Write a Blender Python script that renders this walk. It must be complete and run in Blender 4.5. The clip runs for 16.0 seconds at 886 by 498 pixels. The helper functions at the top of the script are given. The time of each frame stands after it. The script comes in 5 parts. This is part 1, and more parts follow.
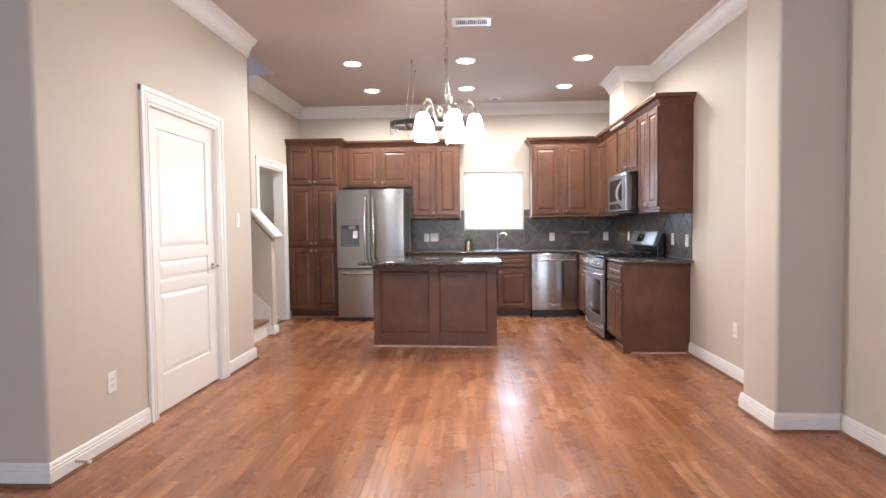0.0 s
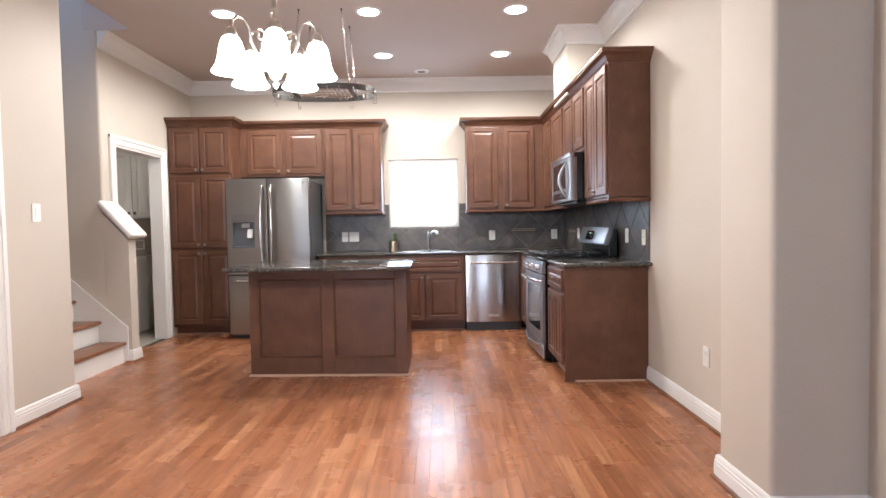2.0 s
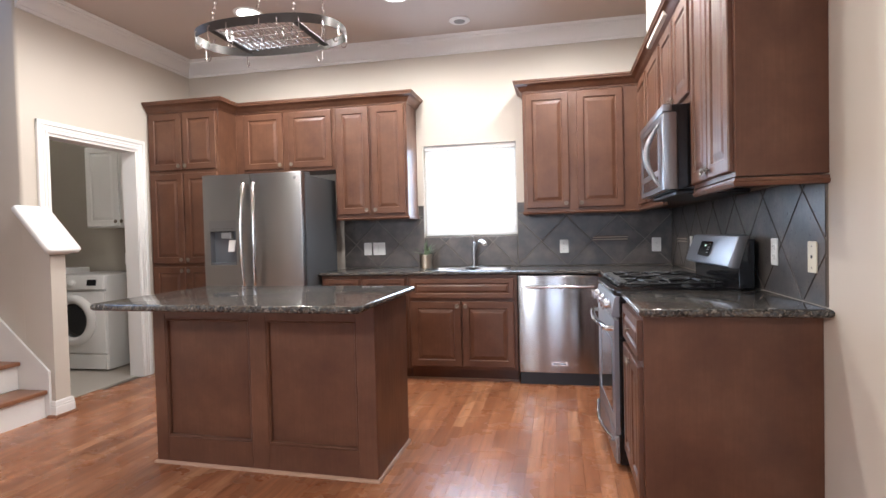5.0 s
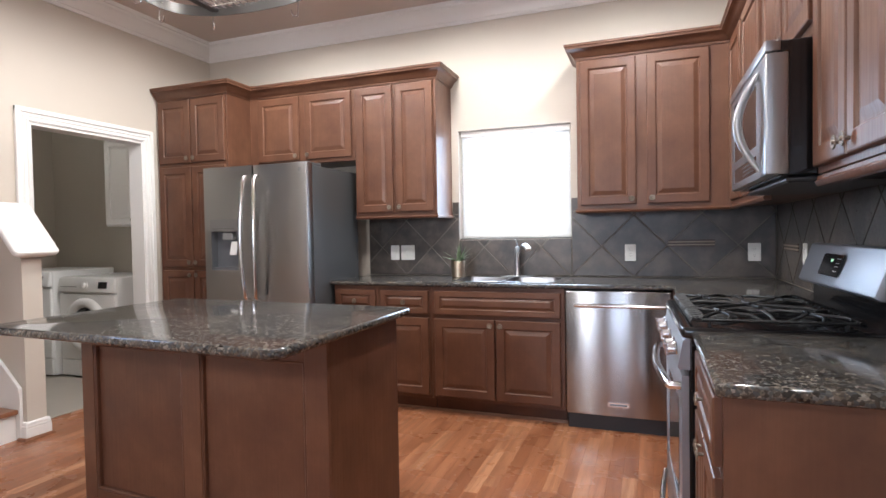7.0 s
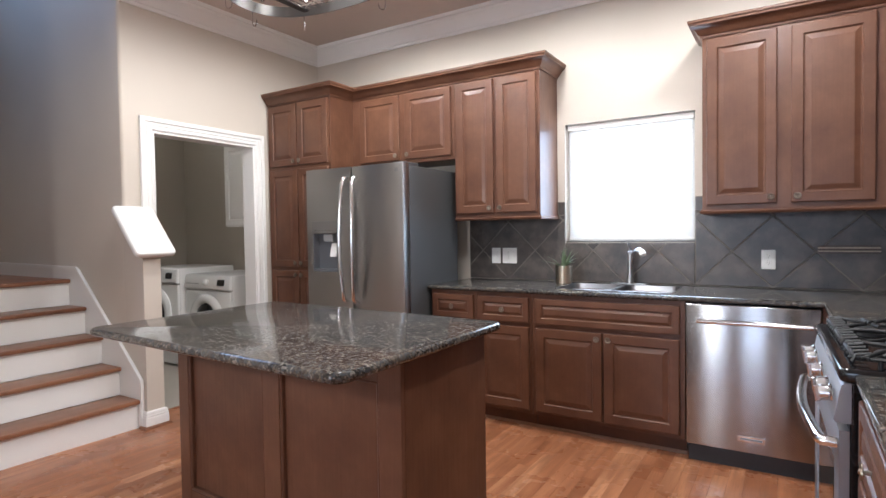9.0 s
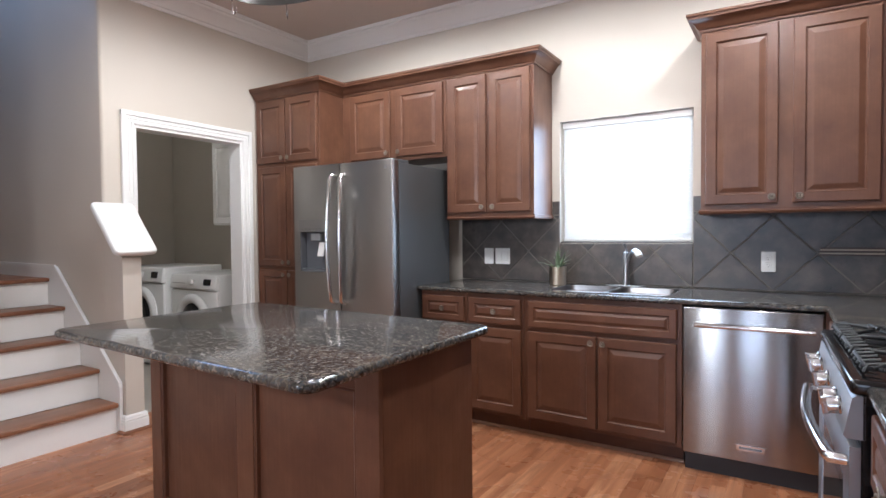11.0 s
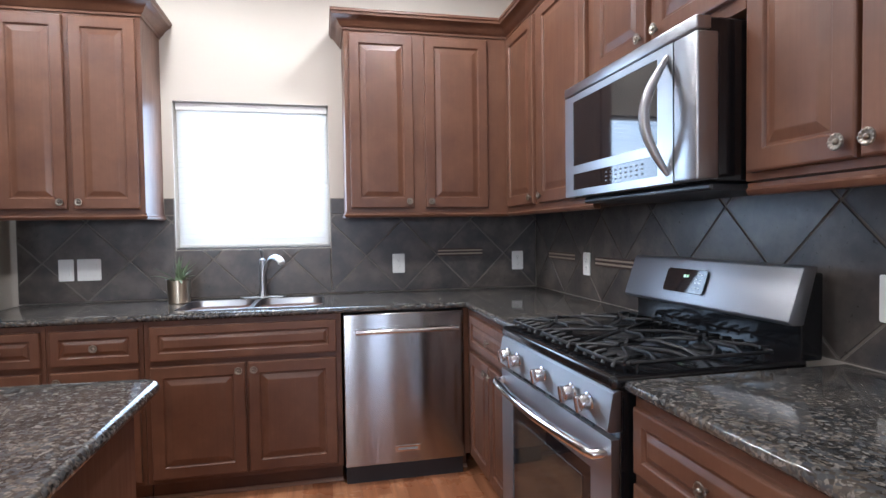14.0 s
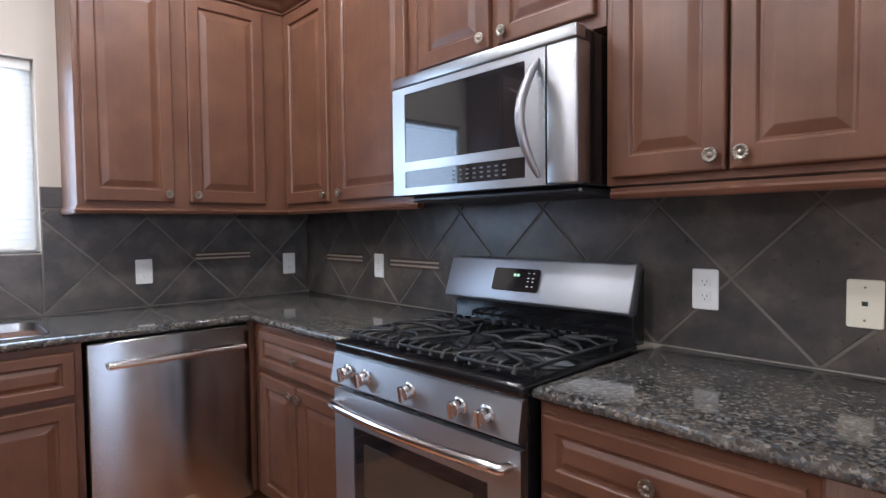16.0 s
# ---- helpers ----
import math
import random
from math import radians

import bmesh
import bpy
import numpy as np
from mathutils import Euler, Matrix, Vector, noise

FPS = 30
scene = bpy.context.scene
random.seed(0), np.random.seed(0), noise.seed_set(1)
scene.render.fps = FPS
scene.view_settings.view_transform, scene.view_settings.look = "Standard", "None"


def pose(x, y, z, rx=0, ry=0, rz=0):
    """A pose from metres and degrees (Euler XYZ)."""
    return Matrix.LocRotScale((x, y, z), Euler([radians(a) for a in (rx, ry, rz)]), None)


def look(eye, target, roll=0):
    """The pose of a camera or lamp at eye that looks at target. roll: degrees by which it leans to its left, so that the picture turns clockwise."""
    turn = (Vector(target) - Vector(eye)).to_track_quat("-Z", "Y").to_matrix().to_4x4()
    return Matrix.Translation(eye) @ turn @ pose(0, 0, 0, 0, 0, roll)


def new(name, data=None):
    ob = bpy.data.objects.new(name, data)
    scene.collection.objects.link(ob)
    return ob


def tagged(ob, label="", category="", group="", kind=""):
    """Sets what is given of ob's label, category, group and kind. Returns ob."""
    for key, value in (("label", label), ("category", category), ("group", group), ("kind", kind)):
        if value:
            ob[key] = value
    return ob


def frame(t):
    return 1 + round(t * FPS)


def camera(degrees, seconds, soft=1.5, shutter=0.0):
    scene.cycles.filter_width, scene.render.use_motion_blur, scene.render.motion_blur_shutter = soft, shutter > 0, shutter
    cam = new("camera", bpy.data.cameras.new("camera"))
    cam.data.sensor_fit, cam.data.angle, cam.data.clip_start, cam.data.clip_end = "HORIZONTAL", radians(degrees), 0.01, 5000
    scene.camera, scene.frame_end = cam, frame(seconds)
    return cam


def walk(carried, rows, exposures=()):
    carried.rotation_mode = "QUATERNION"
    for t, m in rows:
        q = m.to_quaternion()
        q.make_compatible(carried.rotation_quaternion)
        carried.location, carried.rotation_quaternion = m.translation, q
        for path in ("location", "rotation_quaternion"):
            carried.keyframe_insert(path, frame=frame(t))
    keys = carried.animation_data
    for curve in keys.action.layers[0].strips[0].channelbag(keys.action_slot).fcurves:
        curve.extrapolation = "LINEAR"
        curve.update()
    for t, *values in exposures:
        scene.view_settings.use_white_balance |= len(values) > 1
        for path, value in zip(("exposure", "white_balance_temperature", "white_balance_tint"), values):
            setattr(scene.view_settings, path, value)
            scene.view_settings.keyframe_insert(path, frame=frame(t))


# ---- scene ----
cam = camera(77.0, 16.0)
PATH = [
    (0, (0.987, -0.069, 1.235), (0.886, 1.927, 1.152), -0.7),
    (0.5, (1.094, 0.232, 1.203), (1.03, 2.229, 1.123), -0.9),
    (1, (1.213, 0.54, 1.18), (1.193, 2.538, 1.101), -1.0),
    (1.5, (1.38, 0.844, 1.178), (1.373, 2.842, 1.097), -1.1),
    (2, (1.511, 1.163, 1.17), (1.52, 3.162, 1.091), -1.0),
    (2.5, (1.656, 1.486, 1.159), (1.669, 3.485, 1.085), -1.1),
    (3, (1.742, 1.777, 1.163), (1.746, 3.775, 1.088), -0.9),
    (3.5, (1.815, 2.107, 1.178), (1.783, 4.105, 1.102), -0.9),
    (4, (1.903, 2.42, 1.2), (1.765, 4.414, 1.123), -0.7),
    (4.5, (2.02, 2.727, 1.182), (1.723, 4.704, 1.119), -1.1),
    (7, (2.273, 3.907, 1.21), (1.577, 5.781, 1.157), -1.0),
    (7.5, (2.278, 4.055, 1.236), (1.46, 5.879, 1.175), -1.0),
    (8, (2.292, 4.147, 1.221), (1.383, 5.928, 1.174), -1.0),
    (8.5, (2.293, 4.162, 1.238), (1.29, 5.892, 1.186), -0.9),
    (8.7, (2.278, 4.153, 1.25), (1.247, 5.866, 1.193), -0.9),
    (10.8, (2.245, 4.264, 1.242), (1.126, 5.921, 1.186), -0.6),
    (11, (2.244, 4.276, 1.241), (1.19, 5.975, 1.184), -0.5),
    (11.5, (2.228, 4.282, 1.24), (1.407, 6.105, 1.184), -0.7),
    (12, (2.188, 4.293, 1.25), (1.558, 6.19, 1.19), -0.7),
    (12.5, (2.121, 4.387, 1.253), (1.727, 6.347, 1.191), -0.7),
    (13, (2.016, 4.488, 1.248), (1.894, 6.483, 1.19), -0.8),
    (13.5, (1.847, 4.547, 1.251), (1.999, 6.54, 1.188), -0.7),
    (14, (1.692, 4.629, 1.256), (2.118, 6.583, 1.189), -0.8),
    (14.5, (1.571, 4.726, 1.264), (2.28, 6.594, 1.194), -0.6),
    (15, (1.466, 4.831, 1.256), (2.435, 6.579, 1.181), -0.6),
    (15.5, (1.419, 4.947, 1.254), (2.608, 6.553, 1.175), -0.6),
    (16, (1.378, 5.035, 1.266), (2.738, 6.499, 1.183), -0.6),
]
EXPOSURES = [(0, 0.57, 5980, 8), (4.5, 0.5, 5850, 8), (8.5, 0.4, 5680, 7), (12.5, 0.28, 5420, 7), (16, 0.2, 5430, 8)]
walk(cam, [(t, look(eye, target, roll)) for t, eye, target, roll in PATH], EXPOSURES)

# ---- world, light, exposure ----
world = bpy.data.worlds.new("world")
scene.world = world
world.use_nodes = True
wn = world.node_tree.nodes
sky = wn.new("ShaderNodeTexSky")
sky.sky_type = 'NISHITA'
sky.sun_disc = False
sky.sun_elevation = radians(40)
sky.sun_rotation = radians(200)
world.node_tree.links.new(sky.outputs[0], wn["Background"].inputs[0])
wn["Background"].inputs[1].default_value = 0.1


def area(name, m, sx, sy, power, color):
    d = bpy.data.lights.new(name, 'AREA')
    d.shape, d.size, d.size_y, d.energy, d.color = 'RECTANGLE', sx, sy, power, color
    ob = new(name, d)
    ob.matrix_world = m
    return ob


def spot(name, loc, power, color, radius, angle):
    d = bpy.data.lights.new(name, 'SPOT')
    d.energy, d.color, d.shadow_soft_size, d.spot_size, d.spot_blend = power, color, radius, radians(angle), 0.5
    ob = new(name, d)
    ob.location = loc
    return ob


def bulb(name, loc, power, color, radius=0.05):
    d = bpy.data.lights.new(name, 'POINT')
    d.energy, d.color, d.shadow_soft_size = power, color, radius
    ob = new(name, d)
    ob.location = loc
    return ob


WARM, COOL = (1.0, 0.90, 0.80), (0.76, 0.82, 1.0)
# daylight through the living room's windows and the kitchen window
area("daylight_living_a", pose(-0.9, -3.95, 1.55, 90, 0, 0), 1.5, 1.9, 26, COOL)
area("daylight_living_b", pose(1.7, -3.95, 1.55, 90, 0, 0), 1.5, 1.9, 26, COOL)
area("daylight_kitchen", pose(1.32, 8.02, 1.58, -90, 0, 0), 0.8, 0.78, 13, (0.68, 0.82, 1.0))
# blue fill lamp added to tint the stairwell; no window is known there
area("daylight_stairs", pose(-3.42, 5.6, 4.3, 90, 0, -90), 0.8, 1.0, 26, (0.42, 0.60, 1.0))
CANS = [(x, y) for y in (5.85, 7.03) for x in (-0.25, 0.95, 2.17)]
CEIL = 2.962
for cx, cy in CANS:
    spot("downlight", (cx, cy, CEIL - 0.085), 50, WARM, 0.085, 178)

bulb("chandelier_bulbs", (0.842, 3.50, 1.635), 58, WARM, 0.10)

# ---- helpers for building ----
WX, BY, LX, SX = 3.045, 8.0, -1.062, -1.50   # right wall, back wall, closet wall, laundry wall


def link(name, me, parent=None, m=None, label=""):
    ob = new(name, me)
    if parent is not None:
        ob.parent = parent
    if m is not None:
        ob.matrix_basis = m
    if label:
        ob["label"] = label
    return ob


def mesh(name, bm, mat, smooth=None):
    bmesh.ops.recalc_face_normals(bm, faces=bm.faces)
    me = bpy.data.meshes.new(name)
    bm.to_mesh(me)
    bm.free()
    me.materials.append(mat)
    if smooth is not None:
        me.polygons.foreach_set("use_smooth", [True] * len(me.polygons))
        me.set_sharp_from_angle(angle=radians(smooth))
    return me


def part(name, bm, mat, parent=None, label="", m=None, smooth=None):
    return link(name, mesh(name, bm, mat, smooth), parent, m, label)


def thing(name, label, category, m=None, group="", kind=""):
    ob = new(name)
    ob.empty_display_size = 0.1
    if m is not None:
        ob.matrix_world = m
    return tagged(ob, label, category, group, kind)


def solid(name, bm, mat, label="", category="", kind="", group="", smooth=None):
    return tagged(part(name, bm, mat, smooth=smooth), label, category, group, kind)


def box(x0, x1, y0, y1, z0, z1, r=0.0, seg=1, bm=None):
    """A box, with bevelled edges where r is given."""
    b = bmesh.new()
    bmesh.ops.create_cube(b, size=1.0)
    for v in b.verts:
        v.co = ((x0 + x1) / 2 + v.co.x * (x1 - x0), (y0 + y1) / 2 + v.co.y * (y1 - y0), (z0 + z1) / 2 + v.co.z * (z1 - z0))
    if r:
        bmesh.ops.bevel(b, geom=b.edges[:], offset=r, segments=seg, affect='EDGES', profile=0.5)
    if bm is None:
        return b
    return merge(bm, b)


def merge(bm, *others):
    for b in others:
        me = bpy.data.meshes.new("tmp")
        b.to_mesh(me)
        b.free()
        bm.from_mesh(me)
        bpy.data.meshes.remove(me)
    return bm


def moved(b, m):
    bmesh.ops.transform(b, matrix=m, verts=b.verts)
    return b


def lathe(profile, n=24, axis='z', a=0.0):
    """A surface of revolution through (radius, height) pairs."""
    b = bmesh.new()
    rings = []
    for r, h in profile:
        rings.append([b.verts.new((r * math.cos(a + 2 * math.pi * i / n), r * math.sin(a + 2 * math.pi * i / n), h)) for i in range(n)])
    for p, q in zip(rings, rings[1:]):
        for i in range(n):
            b.faces.new((p[i], p[(i + 1) % n], q[(i + 1) % n], q[i]))
    b.faces.new(rings[0][::-1])
    b.faces.new(rings[-1])
    if axis == 'y':
        moved(b, Matrix.Rotation(radians(90), 4, 'X'))
    if axis == 'x':
        moved(b, Matrix.Rotation(radians(90), 4, 'Y'))
    return b


def tube(points, r, n=8, closed=False, flat=1.0):
    """A round bar along points."""
    b = bmesh.new()
    pts = [Vector(p) for p in points]
    rings = []
    up = Vector((0, 0, 1))
    for i, p in enumerate(pts):
        if closed:
            d = pts[(i + 1) % len(pts)] - pts[i - 1]
        else:
            d = pts[min(i + 1, len(pts) - 1)] - pts[max(i - 1, 0)]
        d.normalize()
        if i == 0:
            u = d.cross(up if abs(d.z) < 0.95 else Vector((1, 0, 0))).normalized()
        else:
            u = (u - d * u.dot(d)).normalized()
        v = u.cross(d)
        rr = r[i] if isinstance(r, (list, tuple)) else r
        rings.append([b.verts.new(p + u * rr * math.cos(2 * math.pi * k / n) + v * rr * flat * math.sin(2 * math.pi * k / n)) for k in range(n)])
    pairs = list(zip(rings, rings[1:])) + ([(rings[-1], rings[0])] if closed else [])
    for p, q in pairs:
        for k in range(n):
            b.faces.new((p[k], p[(k + 1) % n], q[(k + 1) % n], q[k]))
    if not closed:
        b.faces.new(rings[0][::-1])
        b.faces.new(rings[-1])
    return b


def offset(poly, d):
    """A closed polygon moved inwards (to the left of its edges) by d, mitred."""
    n, out = len(poly), []
    for i in range(n):
        p, q, s = (Vector(poly[i - 1]), Vector(poly[i]), Vector(poly[(i + 1) % n]))
        a, c = (q - p).normalized(), (s - q).normalized()
        na, nc = Vector((-a.y, a.x)), Vector((-c.y, c.x))
        t = na + nc
        t = t / max(1e-6, t.dot(na))
        out.append(q + t * d)
    return out


def slab(poly, z0, z1, r=0.012, steps=4):
    """A plate of that outline (counter-clockwise) with a rounded edge."""
    b = bmesh.new()
    prof = [(r * (1 - math.sin(a)), z0 + r * (1 - math.cos(a))) for a in np.linspace(0, math.pi / 2, steps)]
    prof += [(r * (1 - math.cos(a)), z1 - r * (1 - math.sin(a))) for a in np.linspace(0, math.pi / 2, steps)]
    rings = [[b.verts.new((*p, z)) for p in offset(poly, d)] for d, z in prof]
    n = len(poly)
    for p, q in zip(rings, rings[1:]):
        for i in range(n):
            b.faces.new((p[i], p[(i + 1) % n], q[(i + 1) % n], q[i]))
    b.faces.new(rings[0][::-1])
    b.faces.new(rings[-1])
    return b


def rounded(x0, x1, y0, y1, r, n=6):
    """A rectangle with round corners, counter-clockwise."""
    out = []
    for cx, cy, a0 in ((x1 - r, y0 + r, -90), (x1 - r, y1 - r, 0), (x0 + r, y1 - r, 90), (x0 + r, y0 + r, 180)):
        out += [(cx + r * math.cos(radians(a0 + 90 * k / n)), cy + r * math.sin(radians(a0 + 90 * k / n))) for k in range(n + 1)]
    return out


def sweep(path, profile, closed=False):
    """A moulding: profile (out, up) drawn along a level path of (x, y, z), mitred; out is to the right of the path."""
    b = bmesh.new()
    pts = [Vector(p) for p in path]
    n, rings = len(pts), []
    for i, p in enumerate(pts):
        before = (p - pts[i - 1]) if (i or closed) else None
        after = (pts[(i + 1) % n] - p) if (i < n - 1 or closed) else None
        before, after = before or after, after or before
        a, c = before.xy.normalized(), after.xy.normalized()
        na, nc = Vector((a.y, -a.x)), Vector((c.y, -c.x))
        t = na + nc
        t = t / t.dot(na)
        rings.append([b.verts.new((p.x + t.x * o, p.y + t.y * o, p.z + u)) for o, u in profile])
    m = len(profile)
    for p, q in list(zip(rings, rings[1:])) + ([(rings[-1], rings[0])] if closed else []):
        for k in range(m):
            b.faces.new((p[k], p[(k + 1) % m], q[(k + 1) % m], q[k]))
    if not closed:
        b.faces.new(rings[0])
        b.faces.new(rings[-1][::-1])
    return b


def raised(w, h, t=0.02, frame_w=0.055, n_in=1.0):
    """A raised-panel front, its face at y = -t and its back at y = 0, its foot at the origin's height, centred in x."""
    b = bmesh.new()
    f = frame_w
    prof = [(0, 0), (0, -t + 0.005), (0.002, -t + 0.0015), (0.006, -t), (f, -t), (f + 0.003, -t + 0.003), (f + 0.006, -t + 0.0085),
            (f + 0.012, -t + 0.0085), (f + 0.034 * n_in, -t + 0.002), (f + 0.038 * n_in, -t + 0.0012)]
    rings = [[b.verts.new(p) for p in ((-w / 2 + d, y, d), (w / 2 - d, y, d), (w / 2 - d, y, h - d), (-w / 2 + d, y, h - d))] for d, y in prof]
    for p, q in zip(rings, rings[1:]):
        for i in range(4):
            b.faces.new((p[i], p[(i + 1) % 4], q[(i + 1) % 4], q[i]))
    b.faces.new(rings[0][::-1])
    b.faces.new(rings[-1])
    return b


# ---- materials ----
def material(name, color, rough=0.5, metal=0.0, **kw):
    mat = bpy.data.materials.new(name)
    mat.use_nodes = True
    p = mat.node_tree.nodes["Principled BSDF"]
    p.inputs["Base Color"].default_value = (*color, 1)
    p.inputs["Roughness"].default_value = rough
    p.inputs["Metallic"].default_value = metal
    for k, v in kw.items():
        p.inputs[k.replace("_", " ")].default_value = v
    return mat


class Nodes:
    """Short ways to add and join nodes of a material."""

    def __init__(self, mat):
        self.t = mat.node_tree
        self.p = self.t.nodes["Principled BSDF"]

    def add(self, kind, *links, **kw):
        n = self.t.nodes.new(kind)
        for k, v in kw.items():
            if k in n.inputs:
                n.inputs[k].default_value = v
            else:
                n.inputs[k.replace("_", " ")].default_value = v
        for sock, src in links:
            self.t.links.new(src, n.inputs[sock])
        return n

    def ramp(self, src, *stops):
        n = self.t.nodes.new("ShaderNodeValToRGB")
        e = n.color_ramp.elements
        while len(e) < len(stops):
            e.new(0.5)
        for el, (pos, col) in zip(e, stops):
            el.position, el.color = pos, (*col, 1) if len(col) == 3 else col
        self.t.links.new(src, n.inputs[0])
        return n.outputs[0]

    def math(self, op, a, b=0.5):
        n = self.t.nodes.new("ShaderNodeMath")
        n.operation = op
        for i, v in enumerate((a, b)):
            if isinstance(v, (int, float)):
                n.inputs[i].default_value = v
            else:
                self.t.links.new(v, n.inputs[i])
        return n.outputs[0]

    def mix(self, fac, a, b, kind='MIX'):
        n = self.t.nodes.new("ShaderNodeMix")
        n.data_type, n.blend_type = 'RGBA', kind
        for i, v in ((0, fac), (6, a), (7, b)):
            if isinstance(v, (int, float)):
                n.inputs[i].default_value = v
            elif isinstance(v, tuple):
                n.inputs[i].default_value = (*v, 1)
            else:
                self.t.links.new(v, n.inputs[i])
        return n.outputs[2]

    def scaled(self, vec, s):
        return self.add("ShaderNodeMapping", ("Vector", vec), Scale=s).outputs[0]

    def noise(self, vec, scale, detail=4.0, rough=0.6):
        return self.add("ShaderNodeTexNoise", ("Vector", vec), Scale=scale, Detail=detail, Roughness=rough).outputs[0]

    def to(self, sock, src):
        self.t.links.new(src, self.p.inputs[sock])

    def bump(self, h, strength, dist):
        n = self.add("ShaderNodeBump", ("Height", h), Strength=strength, Distance=dist)
        self.t.links.new(n.outputs[0], self.p.inputs["Normal"])


def painted(name, color, rough=0.6, grain=0.12, vary=0.04, scale=260):
    """Roller-painted plaster: faint patches and a fine orange-peel relief."""
    mat = material(name, color, rough)
    n = Nodes(mat)
    pos = n.add("ShaderNodeNewGeometry").outputs["Position"]
    big = n.noise(pos, 1.3, 3)
    fine = n.noise(pos, scale, 2)
    dark = tuple(c * (1 - 2 * vary) for c in color)
    n.to("Base Color", n.mix(big, dark, tuple(min(1, c * (1 + vary)) for c in color)))
    n.bump(fine, grain, 0.001)
    return mat


WALL = painted("wall_paint", (0.575, 0.52, 0.45))
CEILING = painted("ceiling_paint", (0.56, 0.485, 0.44), 0.8)
TRIM = painted("white_trim_paint", (0.80, 0.79, 0.77), 0.32, 0.03, 0.015, 60)
# the wall beige, about a quarter darker
LAUNDRY = painted("laundry_wall_darker_beige", (0.44, 0.40, 0.34))


def cabinet_wood():
    mat = material("stained_maple", (0.121, 0.049, 0.034), 0.38, Specular_IOR_Level=0.36, Coat_Weight=0.09, Coat_Roughness=0.22)
    n = Nodes(mat)
    tc = n.add("ShaderNodeTexCoord").outputs["Object"]
    rnd = n.add("ShaderNodeObjectInfo").outputs["Random"]
    off = n.add("ShaderNodeVectorMath", (0, tc), (1, n.add("ShaderNodeCombineXYZ", ("X", n.math('MULTIPLY', rnd, 37.0)), ("Y", n.math('MULTIPLY', rnd, 11.0))).outputs[0])).outputs[0]
    blot = n.noise(off, 5.0, 4, 0.6)
    grain = n.noise(n.scaled(off, (60, 60, 2.2)), 1.6, 5, 0.65)
    col = n.ramp(blot, (0.28, (0.079, 0.034, 0.021)), (0.5, (0.126, 0.057, 0.032)), (0.74, (0.187, 0.090, 0.051)))
    col = n.mix(n.math('MULTIPLY', grain, 0.55), col, (0.062, 0.022, 0.011))
    col = n.mix(0.16, col, n.ramp(rnd, (0.0, (0.090, 0.036, 0.021)), (1.0, (0.191, 0.086, 0.045))))
    n.to("Base Color", col)
    n.to("Roughness", n.ramp(grain, (0.3, (0.33,) * 3), (0.7, (0.47,) * 3)))
    n.bump(grain, 0.06, 0.002)
    return mat


WOOD = cabinet_wood()


def granite():
    mat = material("granite", (0.05, 0.045, 0.04), 0.09, Specular_IOR_Level=0.4)
    n = Nodes(mat)
    pos = n.add("ShaderNodeNewGeometry").outputs["Position"]
    sc = n.add("ShaderNodeVectorMath", (0, n.add("ShaderNodeTexNoise", ("Vector", pos), Scale=38.0, Detail=3.0).outputs[1]))
    sc.operation = 'SCALE'
    sc.inputs["Scale"].default_value = 0.004
    v = n.add("ShaderNodeVectorMath", (0, pos), (1, sc.outputs[0])).outputs[0]
    cells = n.add("ShaderNodeTexVoronoi", ("Vector", v), Scale=112.0).outputs["Color"]
    small = n.add("ShaderNodeTexVoronoi", ("Vector", v), Scale=215.0).outputs["Color"]
    tone = n.add("ShaderNodeSeparateColor", ("Color", cells))
    tone2 = n.add("ShaderNodeSeparateColor", ("Color", small)).outputs[0]
    col = n.ramp(tone.outputs[0], (0.0, (0.010, 0.010, 0.011)), (0.28, (0.026, 0.024, 0.022)), (0.48, (0.070, 0.060, 0.049)), (0.72, (0.125, 0.108, 0.090)), (0.92, (0.20, 0.185, 0.165)))
    col = n.mix(n.ramp(tone2, (0.56, (0, 0, 0)), (0.66, (0.75,) * 3)), col, (0.020, 0.019, 0.019))
    col = n.mix(n.ramp(n.noise(pos, 9.0, 3), (0.42, (0, 0, 0)), (0.66, (0.35,) * 3)), col, (0.16, 0.13, 0.10))
    col = n.mix(n.ramp(tone.outputs[1], (0.6, (0, 0, 0)), (0.7, (0.6,) * 3)), col, (0.062, 0.070, 0.078))
    n.to("Base Color", col)
    n.to("Roughness", n.ramp(n.noise(pos, 30, 2), (0.3, (0.06,) * 3), (0.7, (0.12,) * 3)))
    return mat


GRANITE = granite()


